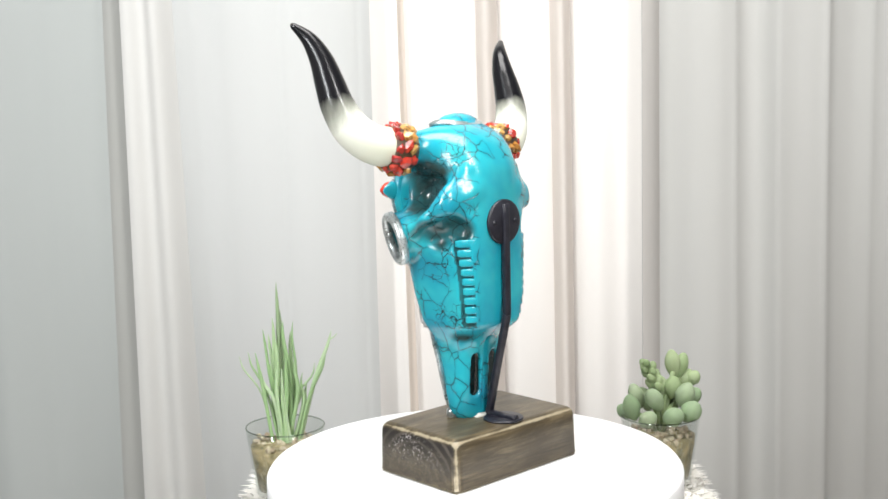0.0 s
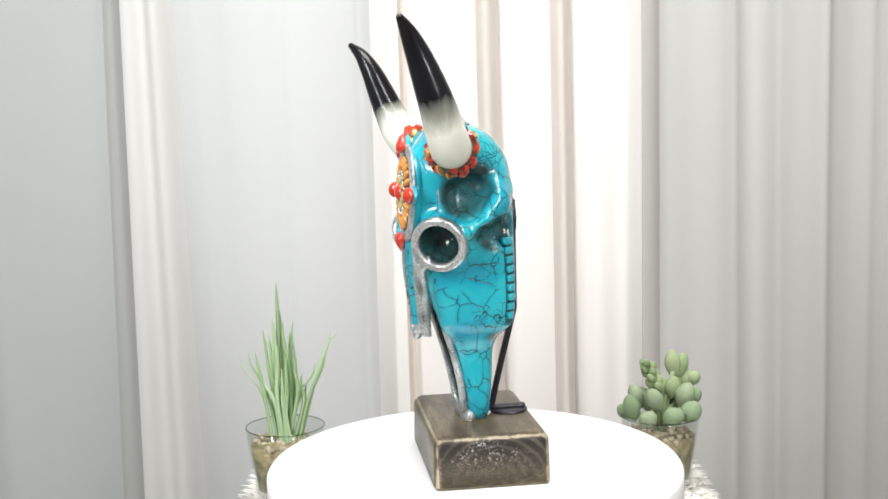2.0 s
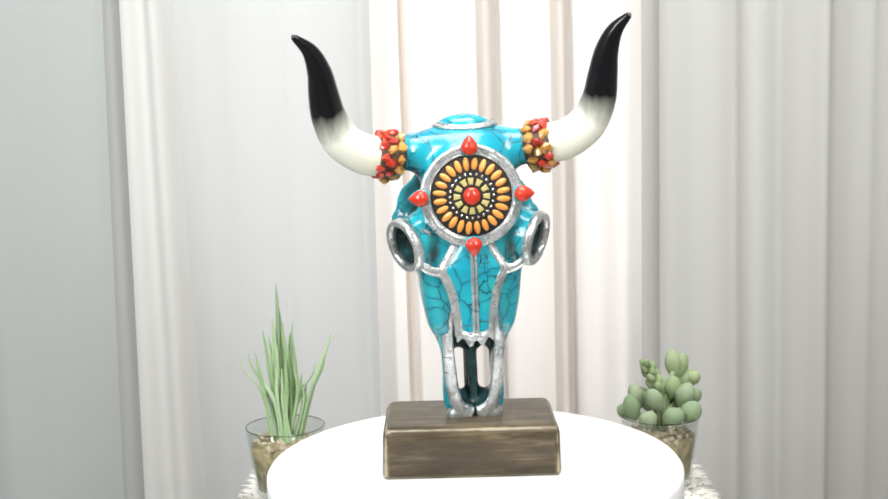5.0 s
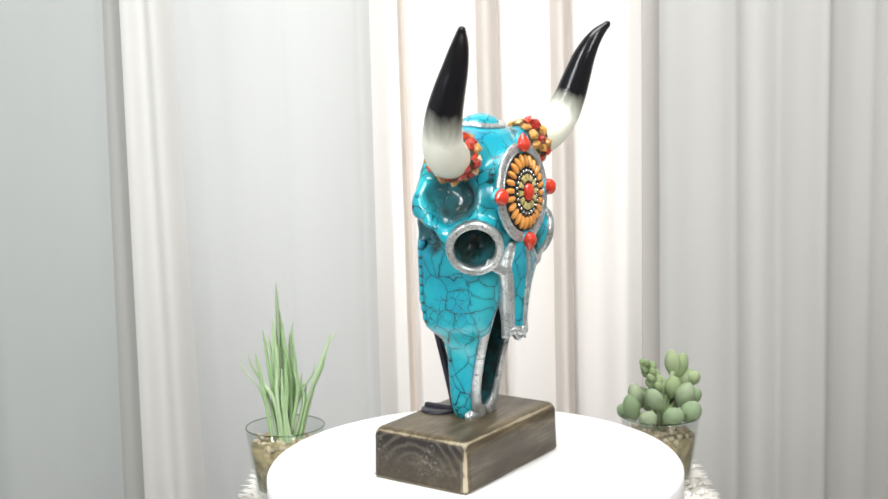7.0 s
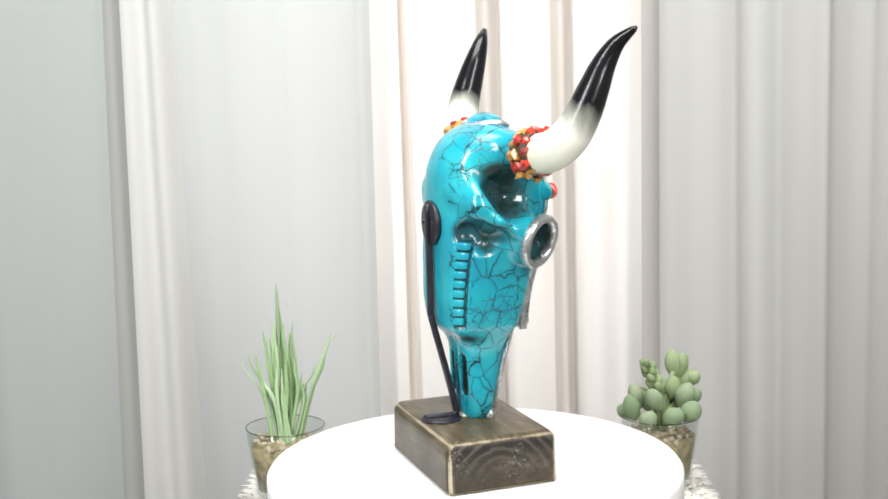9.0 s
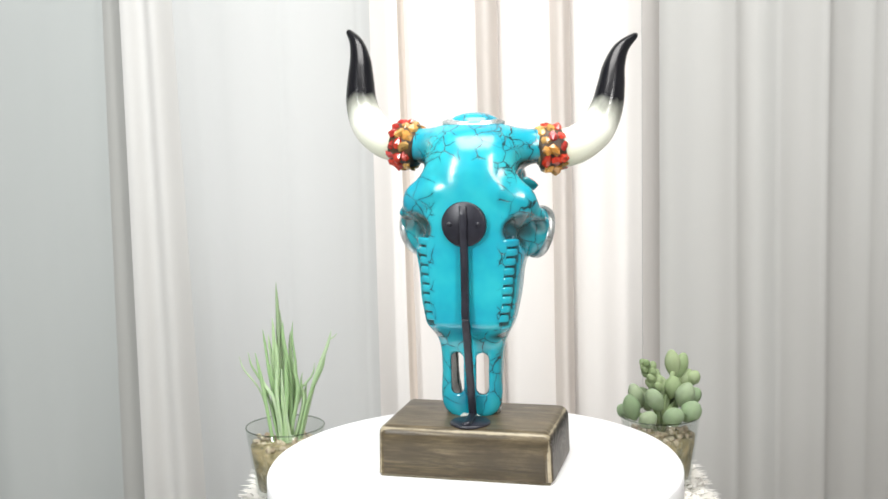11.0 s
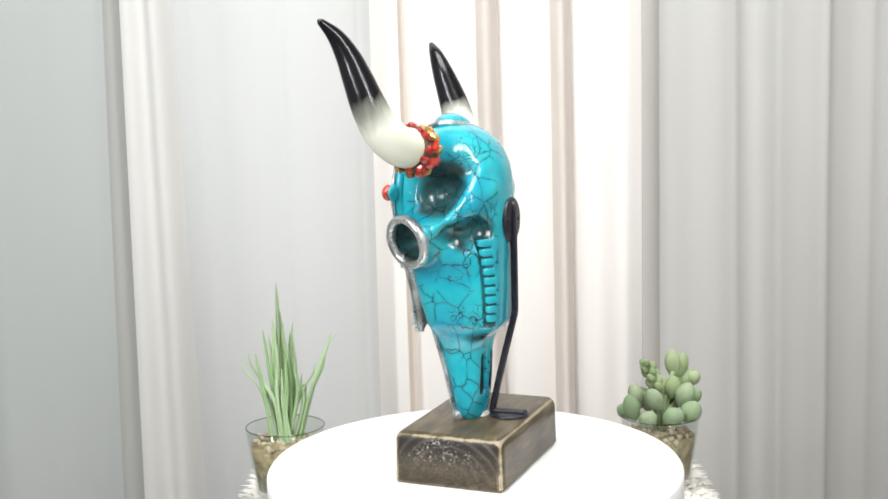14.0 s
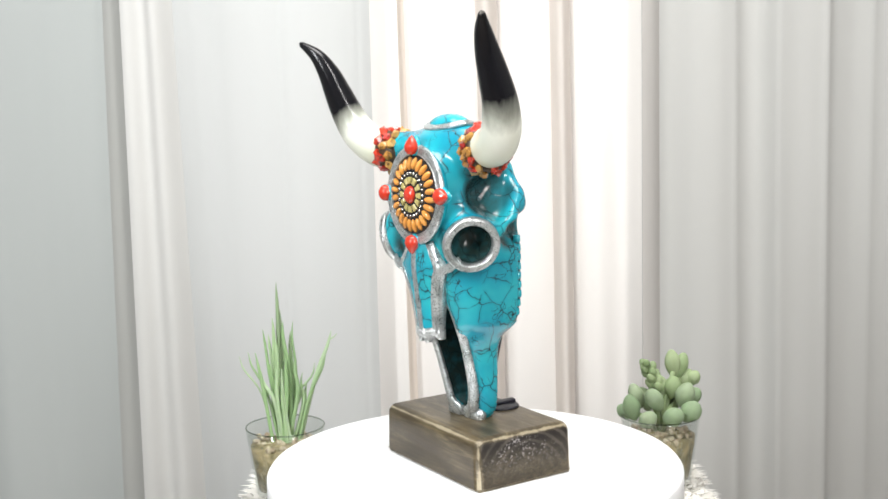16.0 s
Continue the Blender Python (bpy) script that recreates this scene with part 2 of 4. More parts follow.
BLADE = leaf_material("grass_leaf", [(0.0, (0.30, 0.47, 0.22)), (0.5, (0.45, 0.61, 0.35)), (0.88, (0.54, 0.68, 0.45)), (1.0, (0.10, 0.17, 0.05))])
SUCCULENT = leaf_material("succulent_leaf", [(0.0, (0.24, 0.34, 0.19)), (0.6, (0.32, 0.42, 0.26)), (1.0, (0.38, 0.46, 0.30))], 0.75)
YOUNG_LEAF = leaf_material("young_succulent_leaf", [(0.0, (0.27, 0.37, 0.18)), (1.0, (0.40, 0.49, 0.28))], 0.65)
SOIL = plain_noise_material("mossy_brown_soil", (0.10, 0.09, 0.035), (0.38, 0.30, 0.16), 110, 0.9, 0.6, 0.003)
PEBBLE = leaf_material("beige_pebble", [(0.0, (0.30, 0.22, 0.12)), (0.5, (0.48, 0.40, 0.28)), (1.0, (0.62, 0.55, 0.42))], 0.6)
GLASS = glass_material()
RIM_GLASS = glass_material("thick_rim_glass", (0.70, 0.74, 0.70))


# ---- mesh helpers ----
def link_mesh(name, me, parent=None, label="", m=None):
    ob = new(name, me)
    if parent is not None:
        ob.parent = parent
    if m is not None:
        ob.matrix_basis = m
    if label:
        ob["label"] = label
    return ob


def mesh_of(name, bm, material, smooth=True):
    me = bpy.data.meshes.new(name)
    bmesh.ops.recalc_face_normals(bm, faces=bm.faces[:])
    bm.to_mesh(me)
    bm.free()
    for mt in (material if isinstance(material, (list, tuple)) else [material]):
        me.materials.append(mt)
    me.polygons.foreach_set("use_smooth", [smooth] * len(me.polygons))
    return me


def part(name, bm, material, parent=None, label="", m=None, smooth=True):
    return link_mesh(name, mesh_of(name, bm, material, smooth), parent, label, m)


def rings_mesh(bm, rings, close=True, caps=True):
    """Skin a row of equal rings of points."""
    vs = [[bm.verts.new(p) for p in ring] for ring in rings]
    for a, b in zip(vs, vs[1:]):
        k = len(a)
        for i in range(k if close else k - 1):
            bm.faces.new((a[i], a[(i + 1) % k], b[(i + 1) % k], b[i]))
    if caps:
        bm.faces.new(list(reversed(vs[0])))
        bm.faces.new(vs[-1])
    return vs


def lathe(profile, seg=48, close=False):
    """A turned body from (radius, height) pairs; close joins the last ring to the first."""
    bm = bmesh.new()
    rings = [[(r * math.cos(2 * math.pi * i / seg), r * math.sin(2 * math.pi * i / seg), z) for i in range(seg)] for r, z in profile]
    vs = rings_mesh(bm, rings, True, not close)
    if close:
        a, b = vs[-1], vs[0]
        for i in range(seg):
            bm.faces.new((a[i], a[(i + 1) % seg], b[(i + 1) % seg], b[i]))
    return bm


def spline(points, n):
    """Catmull-Rom points through rows of numbers."""
    p = np.array(points, float)
    p = np.vstack([2 * p[0] - p[1], p, 2 * p[-1] - p[-2]])
    out = []
    for s in np.linspace(0, len(points) - 1, n):
        i = min(int(s), len(points) - 2)
        u = s - i
        a, b, c, d = p[i:i + 4]
        out.append(0.5 * (2 * b + (c - a) * u + (2 * a - 5 * b + 4 * c - d) * u * u + (3 * b - a - 3 * c + d) * u ** 3))
    return np.array(out)


def sweep(path, radii, seg=12, flat=1.0, up=(0, 1, 0), square=False):
    """A tube along a path; flat squashes it along 'up'."""
    bm = bmesh.new()
    rings = []
    for i, p in enumerate(path):
        t = Vector(path[min(i + 1, len(path) - 1)]) - Vector(path[max(i - 1, 0)])
        t.normalize()
        u = Vector(up)
        u = (u - t * u.dot(t)).normalized()
        v = t.cross(u)
        r = radii[i] if hasattr(radii, "__len__") else radii
        ring = []
        for k in range(seg):
            a = 2 * math.pi * (k + 0.5) / seg
            ca, sa = math.cos(a), math.sin(a)
            if square:
                e = 0.35
                ca, sa = math.copysign(abs(ca) ** e, ca), math.copysign(abs(sa) ** e, sa)
            ring.append(Vector(p) + v * (r * ca) + u * (r * flat * sa))
        rings.append(ring)
    rings_mesh(bm, rings)
    return bm


def ball(rx, ry, rz, seg=12, ring=8):
    bm = bmesh.new()
    bmesh.ops.create_uvsphere(bm, u_segments=seg, v_segments=ring, radius=1.0)
    for v in bm.verts:
        v.co = Vector((v.co.x * rx, v.co.y * ry, v.co.z * rz))
    return bm


def slab(x0, x1, y0, y1, z0, z1, bevel=0.0, seg=2):
    bm = bmesh.new()
    bmesh.ops.create_cube(bm, size=1.0)
    for v in bm.verts:
        v.co = Vector(((x0 + x1) / 2 + v.co.x * (x1 - x0), (y0 + y1) / 2 + v.co.y * (y1 - y0), (z0 + z1) / 2 + v.co.z * (z1 - z0)))
    if bevel:
        bmesh.ops.bevel(bm, geom=bm.edges[:], offset=bevel, segments=seg, profile=0.5, affect="EDGES")
    return bm


def surface_net(field, lo, step):
    """The surface where a sampled field is zero, as points and quads."""
    inside = field < 0
    nx, ny, nz = field.shape
    total = np.zeros((nx - 1, ny - 1, nz - 1, 3))
    count = np.zeros((nx - 1, ny - 1, nz - 1))
    corner = [(i, j, k) for i in (0, 1) for j in (0, 1) for k in (0, 1)]

    def cut(a):
        return field[a[0]:nx - 1 + a[0], a[1]:ny - 1 + a[1], a[2]:nz - 1 + a[2]]
    for a in corner:
        for ax in range(3):
            if a[ax]:
                continue
            b = tuple(v + (i == ax) for i, v in enumerate(a))
            fa, fb = cut(a), cut(b)
            cross = (fa < 0) != (fb < 0)
            u = np.where(cross, fa / np.where(cross, fa - fb, 1), 0)
            for i in range(3):
                total[..., i] += cross * (a[i] + (u if i == ax else 0))
            count += cross
    has = count > 0
    index = -np.ones(has.shape, int)
    index[has] = np.arange(has.sum())
    where = np.argwhere(has)
    verts = (where + total[has] / count[has][:, None]) * step + lo
    quads = []
    for ax in range(3):
        b = [slice(1, -1)] * 3
        c = [slice(1, -1)] * 3
        b[ax], c[ax] = slice(0, -1), slice(1, None)
        fa, fb = inside[tuple(b)], inside[tuple(c)]
        idx = np.argwhere(fa != fb)
        flip = fa[tuple(idx.T)]
        o = idx + 1
        o[:, ax] -= 1
        e1, e2 = np.eye(3, dtype=int)[(ax + 1) % 3], np.eye(3, dtype=int)[(ax + 2) % 3]
        q = np.stack([index[tuple((o - d).T)] for d in (e1 + e2, e2, 0 * e1, e1)], 1)
        q[~flip] = q[~flip][:, ::-1]
        quads.append(q)
    quads = np.vstack(quads)
    return verts, quads[(quads >= 0).all(1)]


# ---- the room ----
def room():
    # unseen shell, added to close the space and hold back fill light
    z1 = 2.45
    f = part("floor", slab(-1.8, 1.8, -2.6, 1.3, -0.1, 0.0), FLOOR, smooth=False)
    tagged(f, "plain brown unseen floor added under the fluffy stool", "floor", kind="structure")
    c = part("ceiling", slab(-1.8, 1.8, -2.6, 1.3, z1, z1 + 0.1), WALL, smooth=False)
    tagged(c, "plain grey unseen ceiling added to close the room", "ceiling", kind="structure")
    for name, b in (("wall_west", (-1.8, -1.7, -2.6, 1.3, 0, z1)), ("wall_east", (1.7, 1.8, -2.6, 1.3, 0, z1)),
                    ("wall_south", (-1.7, 1.7, -2.6, -2.5, 0, z1)), ("wall_north", (-1.7, 1.7, 1.2, 1.3, 0, z1))):
        w = part(name, slab(*b), WALL, smooth=False)
        tagged(w, "plain grey unseen wall added to close the room", "wall", kind="structure")


CURTAIN_Y = 0.75


def curtain(name, x0, x1, y, folds, material, label, lean=0.0, wave=1.0, parent=None, flare=0.0):
    """A hanging cloth: folds are (place, width, depth, sharpness, drift) across it; flare widens it on the way down."""
    n, rows = max(10, int((x1 - x0) / 0.005)), 30
    zs = np.linspace(2.32, 0.02, rows)
    rng = np.random.RandomState(len(folds) + int(1000 * abs(x0)))
    ph = rng.uniform(0, 6.28, 6)
    bm = bmesh.new()
    grid = []
    for z in zs:
        row = []
        for i in range(n + 1):
            x = x0 + (x1 - x0) * i / n
            d = 0.0
            for (c, w, depth, sharp, drift) in folds:
                u = (x - c - drift * (1.05 - z)) / w
                if sharp > 0:       # a lapped fold: steep on one side, slack on the other
                    d += depth * (math.exp(-u * 2.2 * sharp) if u > 0 else math.exp(u * 1.2)) if abs(u) < 5 else 0
                elif sharp < 0:
                    d += depth * (math.exp(-u * 1.2) if u > 0 else math.exp(-u * 2.2 * sharp)) if abs(u) < 5 else 0
                else:
                    d += depth * math.exp(-u * u)
            d += wave * (0.003 * math.sin(x * 31 + ph[0] + 0.5 * z) + 0.002 * math.sin(x * 67 + ph[1] - 0.8 * z) + 0.0011 * math.sin(x * 140 + ph[2]))
            spread = max(0.3, 1 + flare * (1.05 - z))
            row.append(bm.verts.new((x0 + (x - x0) * spread + lean * (1.05 - z), y - d, z)))
        grid.append(row)
    for a, b in zip(grid, grid[1:]):
        for i in range(n):
            bm.faces.new((a[i], a[i + 1], b[i + 1], b[i]))
    ob = part(name, bm, material, parent, label if parent else "")
    return ob if parent else tagged(ob, label, "curtain", group="curtains behind the stool")


def curtains():
    def px(p):
        return (p - 821) * 0.000829
    # each panel's cloth colour holds how strongly that stretch is lit
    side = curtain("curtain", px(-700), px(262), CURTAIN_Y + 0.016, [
        (px(-40), 0.06, 0.03, 0, 0.02), (px(60), 0.10, 0.012, 0, 0.02), (px(150), 0.05, -0.006, 0, 0.0)], SIDE_CURTAIN, "curtain hanging almost flat, its dimmer bluish light put into the cloth colour", -0.01, 0.3)
    # added strip, coloured as the warm shade left of the hem
    curtain("shaded_edge_strip", px(172), px(262), CURTAIN_Y + 0.006, [
        (px(172), 0.014, -0.014, 0, 0.0), (px(205), 0.03, -0.004, 0, 0.0)], SHADED_EDGE, "edge strip in the warm colour of shade beside the hem", -0.022, 0.1, side)
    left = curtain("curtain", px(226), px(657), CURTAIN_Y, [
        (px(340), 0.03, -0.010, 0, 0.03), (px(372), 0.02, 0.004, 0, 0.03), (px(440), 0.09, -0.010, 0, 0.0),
        (px(500), 0.035, 0.012, 0.8, 0.0), (px(570), 0.06, 0.010, 0, 0.0), (px(640), 0.03, 0.014, -1.0, 0.0)], LEFT_CURTAIN, "thin curtain gathered along one edge, in a half-lit off-white tone", -0.004, 0.35)
    # added strip, whiter to show light on the gathered folds
    curtain("doubled_lit_hem", px(228), px(320), CURTAIN_Y - 0.020, [
        (px(239), 0.012, 0.008, 0, 0.0), (px(262), 0.012, -0.009, 0, 0.0), (px(283), 0.013, 0.008, 0, 0.0), (px(318), 0.018, -0.034, 0, 0.0)], HEM, "doubled hem of the curtain, whitened as if its folds catch light", -0.010, 0.1, left, 0.42)
    bright = curtain("curtain", px(600), px(1180), CURTAIN_Y + 0.05, [
        (px(700), 0.03, 0.014, 1.2, 0.006), (px(780), 0.06, 0.02, 0, 0.0), (px(866), 0.016, -0.03, 0, 0.006), (px(905), 0.04, 0.02, 0, 0.006), (px(996), 0.014, -0.03, 0, 0.008),
        (px(1060), 0.05, 0.018, 0, 0.0)], CURTAIN, "white sheer curtain with narrow vertical folds, coloured brighter as if backlit")
    # added strips whose beige and brown paint the shade inside the folds
    curtain("shaded_pleat_strip", px(702), px(714), CURTAIN_Y + 0.018, [(px(702), 0.004, -0.01, 0, 0.0)], DARK_PLEAT, "brown strip coloured as the shade in a pleat", 0.004, 0.2, bright, 0.5)
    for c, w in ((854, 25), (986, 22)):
        curtain("shaded_pleat_strip", px(c - w), px(c + w), CURTAIN_Y + 0.012, [
            (px(c - w), 0.014, -0.05, 0, 0.0), (px(c + 0.55 * w), 0.008, -0.008, 0, 0.0), (px(c), 0.010, 0.004, 0, 0.0), (px(c + w), 0.006, -0.03, 0, 0.0)], SHADED_PLEAT, "doubled pleat of the cloth with fold shade in its beige", 0.004, 0.2, bright)
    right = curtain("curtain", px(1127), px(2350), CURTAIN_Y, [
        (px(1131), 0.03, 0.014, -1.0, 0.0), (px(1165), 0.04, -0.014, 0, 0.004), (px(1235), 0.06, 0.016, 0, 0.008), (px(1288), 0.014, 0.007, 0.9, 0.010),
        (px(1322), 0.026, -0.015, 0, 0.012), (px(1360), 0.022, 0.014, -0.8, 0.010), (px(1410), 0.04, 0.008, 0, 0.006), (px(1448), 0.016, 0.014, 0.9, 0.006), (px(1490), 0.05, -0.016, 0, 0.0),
        (px(1532), 0.02, 0.008, 0.8, 0.0), (px(1580), 0.05, -0.016, 0, 0.0), (px(1660), 0.06, 0.02, 0, 0.0)], RIGHT_CURTAIN, "curtain with long straight folds, coloured a shaded warm grey", 0.0, 0.7)
    # added strip, darkened as the shaded side of the bright curtain's edge
    curtain("shaded_edge_strip", px(1126), px(1172), CURTAIN_Y - 0.018, [
        (px(1172), 0.018, -0.03, 0, 0.0), (px(1140), 0.010, -0.003, 0, 0.0)], WARM_EDGE, "edge strip of the cloth in a shaded warm beige", 0.0, 0.1, right)


# ---- the stool and the turntable ----
def fluffy_stool():
    stool = tagged(new("fluffy_stool"), "square stool covered in shaggy white faux fur", "stool")
    top = 0.498
    part("seat", slab(-0.235, 0.235, -0.20, 0.315, 0.36, top, 0.03, 4), FUR, stool)
    for sx in (-0.19, 0.19):
        for sy in (-0.15, 0.26):
            leg = lathe([(0.014, 0.0), (0.016, 0.02), (0.02, 0.37)], 16)
            part("leg", leg, WOOD, stool, m=Matrix.Translation((sx, sy, 0)))
    # tufts of wool
    rng = random.Random(5)
    verts, faces = [], []
    for k in range(22000):
        edge = rng.random() < 0.55
        if edge:
            side = rng.choice((-1, 1))
            x, y = side * rng.uniform(0.205, 0.242), rng.uniform(-0.1, 0.32)
        else:
            x, y = rng.uniform(-0.242, 0.242), rng.uniform(0.06, 0.322)
        ex = max(0, abs(x) - 0.215)
        z = top - 0.004 - ex * rng.uniform(0.2, 1.6)
        a = rng.uniform(0, 6.283)
        out = Vector((math.cos(a), math.sin(a), 0)) * rng.uniform(0.001, 0.006) + Vector((math.copysign(ex * 0.4, x), 0, 0))
        h = rng.uniform(0.001, 0.006)
        w = rng.uniform(0.002, 0.0042)
        side_v = Vector((-math.sin(a), math.cos(a), 0)) * w
        p = Vector((x, y, z))
        mid, tip = p + out * 0.5 + Vector((0, 0, h * 0.75)), p + out * 1.3 + Vector((0, 0, h))
        i = len(verts)
        verts += [p - side_v, p + side_v, mid + side_v * 0.8, mid - side_v * 0.8, tip]
        faces += [(i, i + 1, i + 2, i + 3), (i + 3, i + 2, i + 4)]
    me = bpy.data.meshes.new("tuft")
    me.from_pydata([tuple(v) for v in verts], [], faces)
    me.materials.append(FUR)
    tagged(link_mesh("wool", me, stool, "shaggy white wool tufts"), kind="stuff")


def turntable():
    tt = tagged(new("turntable"), "round white glossy display turntable", "turntable")
    tt.location = (0, 0, TOP)
    r, h = 0.1785, 0.026
    part("plate", lathe([(0.0005, -0.0015), (r - 0.004, -0.0015), (r - 0.0015, -0.0023), (r, -0.0045), (r, -h + 0.002), (r - 0.002, -h), (0.0005, -h)], 160), WHITE_PLATE, tt)
    part("drive_base", lathe([(0.0005, -h), (0.12, -h), (0.13, -h - 0.01), (0.14, -0.100), (0.0005, -0.100)], 96), WHITE_PLATE, tt)
    return tt


# ---- the skull on its block ----
MM = 0.001


def smin(a, b, k):
    h = np.clip(0.5 + 0.5 * (b - a) / k, 0, 1)
    return b + (a - b) * h - k * h * (1 - h)


def smax(a, b, k):
    return -smin(-a, -b, k)


def ellipsoid(p, c, r):
    q = np.sqrt(sum(((p[i] - c[i]) / r[i]) ** 2 for i in range(3)))
    return (q - 1) * min(r)


def capsule(p, a, b, r):
    a, b = np.array(a, float), np.array(b, float)
    ab = b - a
    t = np.clip(sum((p[i] - a[i]) * ab[i] for i in range(3)) / (ab @ ab), 0, 1)
    return np.sqrt(sum((p[i] - a[i] - ab[i] * t) ** 2 for i in range(3))) - r


def column(z, table, which):
    """One column of the table of cross-sections, smoothed between its rows."""
    zs = [row[0] for row in table]
    fine = np.linspace(zs[0], zs[-1], 400)
    v = np.interp(fine, zs, [row[which] for row in table])
    k = np.ones(17) / 17
    v = np.convolve(np.pad(v, 8, "edge"), k, "valid")
    return np.interp(z, fine, v)


# height, half width, front, back, squareness (millimetres, over the plate)
SECTIONS = [
    (36, 9, 5, -6, 2.2), (40, 18, 8.5, -10, 2.3), (48, 25, 11, -12, 2.5), (60, 26.5, 13.5, -13, 2.8), (80, 25.5, 18, -15, 3.0),
    (98, 26.5, 22.5, -15.5, 3.0), (107, 28.5, 25.5, -17, 3.0), (115, 32, 29, -22, 3.2), (122, 36.5, 32, -32, 4.2), (146, 41, 38, -34, 4.4),
    (168, 43, 44, -34, 4.0), (180, 46, 46, -34.5, 3.4), (195, 50, 48, -34.5, 2.8), (210, 51, 50, -35, 2.7), (225, 46, 51, -35.5, 2.6),
    (240, 41, 51, -35.5, 2.5), (255, 41, 50, -34, 2.4), (268, 41, 46, -28.5, 2.3), (279, 38, 41, -20.5, 2.2), (286, 32, 35, -11, 2.1), (290, 24, 28, -3, 2.0), (293, 8, 17, 7, 2.0)]
EYE_C, EYE_N = np.array((53.5, 37.0, 195.5)), np.array((0.84, 0.46, -0.25))
EYE_N = EYE_N / np.linalg.norm(EYE_N)


def skull_front(z):
    return column(z, SECTIONS, 2)


def temple_field(p):
    """The hollow between the horn's foot and the cheek arch."""
    return smin(ellipsoid(p, (58, 15, 234), (29, 19.5, 20)), ellipsoid(p, (58, 3, 241), (27, 14, 13)), 6)


def cheek_field(p):
    """The hollow below the cheek arch."""
    return smin(ellipsoid(p, (61, -9, 198), (22, 17, 13.5)), ellipsoid(p, (49, -23, 204), (19, 13, 12)), 5)


def skull_mesh():
    step = 1.5
    lo = np.array((-84.0, -46.0, 30.0))
    dims = (113, 78, 184)
    gx, gy, gz = [lo[i] + step * np.arange(dims[i]) for i in range(3)]
    p = list(np.meshgrid(gx, gy, gz, indexing="ij"))
    ax = np.abs(p[0])
    p[0] = ax
    w, yf, yb, sq = [column(gz, SECTIONS, k)[None, None, :] for k in (1, 2, 3, 4)]
    yc, hd = (yf + yb) / 2, (yf - yb) / 2
    q = ((ax / w) ** sq + (np.abs(p[1] - yc) / hd) ** sq) ** (1 / sq)
    d = np.maximum((q - 1) * np.minimum(w, hd) * 0.9, np.maximum(p[2] - 292.5, 36.5 - p[2]))
    # horn cores
    d = smin(d, capsule(p, (18, 12, 270), (54, 24.5, 270.5), 14.8), 12)
    # cheek arch, from the eye back and up to the head's rear
    for a, b, r in (((53, 25, 207), (57, 13, 206), 5.6), ((57, 13, 206), (55.5, -1, 214), 5.4), ((55.5, -1, 214), (46, -14, 233), 5.4), ((46, -14, 233), (30, -18, 251), 6.0)):
        d = smin(d, capsule(p, a, b, r), 6)
    # the sheet of bone between the arch and the flat back
    d = smin(d, capsule(p, (27, -21, 236), (46, -14, 224), 9), 9)
    # a seat for the medallion on the forehead
    d = smin(d, np.maximum(np.sqrt(p[0] ** 2 + (p[2] - 234.5) ** 2) - 36, np.maximum(p[1] - 47.5, 20 - p[1])), 9)
    # temple hollow
    d = smax(d, -temple_field(p), 5)
    d = smax(d, -cheek_field(p), 5)
    # eye boss and socket
    along = sum((p[i] - EYE_C[i]) * EYE_N[i] for i in range(3))
    off = np.sqrt(np.maximum(sum((p[i] - EYE_C[i] - along * EYE_N[i]) ** 2 for i in range(3)), 0))
    boss = np.maximum(off - 21.0, np.maximum(along - 1.0, -along - 26))
    d = smin(d, boss, 6)
    socket = np.sqrt((off / 16.8) ** 2 + (np.minimum(along, 0) / 22.0) ** 2)
    socket = np.where(along > 0, off - 16.8, (socket - 1) * 16.8)
    d = smax(d, -socket, 1.5)
    # crown knob
    d = smin(d, ellipsoid([p[0], p[1], p[2]], (0, 14.5, 288.4), (22.5, 14.5, 10.8)), 2)
    # nose opening, the holes behind it, the cleft
    wn = np.interp(gz, [50, 58, 70, 100, 130, 150], [3, 12, 14.5, 18, 20, 14])[None, None, :]
    back = np.interp(gz, [50, 62, 110, 130, 150], [6, -7, -9, 0, 25])[None, None, :]
    nose = np.maximum(np.maximum(ax - wn, back - p[1]), np.maximum(52 - p[2], p[2] - 152))
    d = smax(d, -nose, 3)
    septum = np.maximum(np.maximum(ax - 3.2, p[1] - 1), np.maximum(46 - p[2], np.maximum(p[2] - 130, -13 - p[1])))
    d = smin(d, septum, 2)
    slot = capsule([p[0], p[1] * 0.15, p[2]], (10.6, -2.0, 67), (10.6, -2.0, 93), 5.3)
    d = smax(d, -slot, 2)
    cleft = np.maximum(np.maximum(ax - np.interp(gz, [30, 44, 60], [3.2, 1.6, 1.2])[None, None, :], 2 - p[1]), p[2] - 62)
    d = smax(d, -cleft, 1.5)
    groove = np.maximum(ax - 2.5, np.maximum(p[1] + 11.5, p[2] - 112))
    d = smax(d, -groove, 2)
    # channel in which the teeth sit
    turn = np.degrees(np.arctan2(np.maximum(yc - p[1], 0) / hd, ax / w))
    row = np.clip((turn - 34.5) / 2, 0, 1) * np.clip((51 - turn) / 2, 0, 1) * np.clip((p[2] - 123) / 3, 0, 1) * np.clip((199 - p[2]) / 3, 0, 1)
    d = d + 2.2 * row
    verts, quads = surface_net(d, lo, step)
    me = bpy.data.meshes.new("skull")
    me.from_pydata((verts * MM).tolist(), [], quads.tolist())
    me.materials.append(TURQUOISE)
    me.polygons.foreach_set("use_smooth", [True] * len(me.polygons))
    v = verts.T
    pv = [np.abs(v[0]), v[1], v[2]]
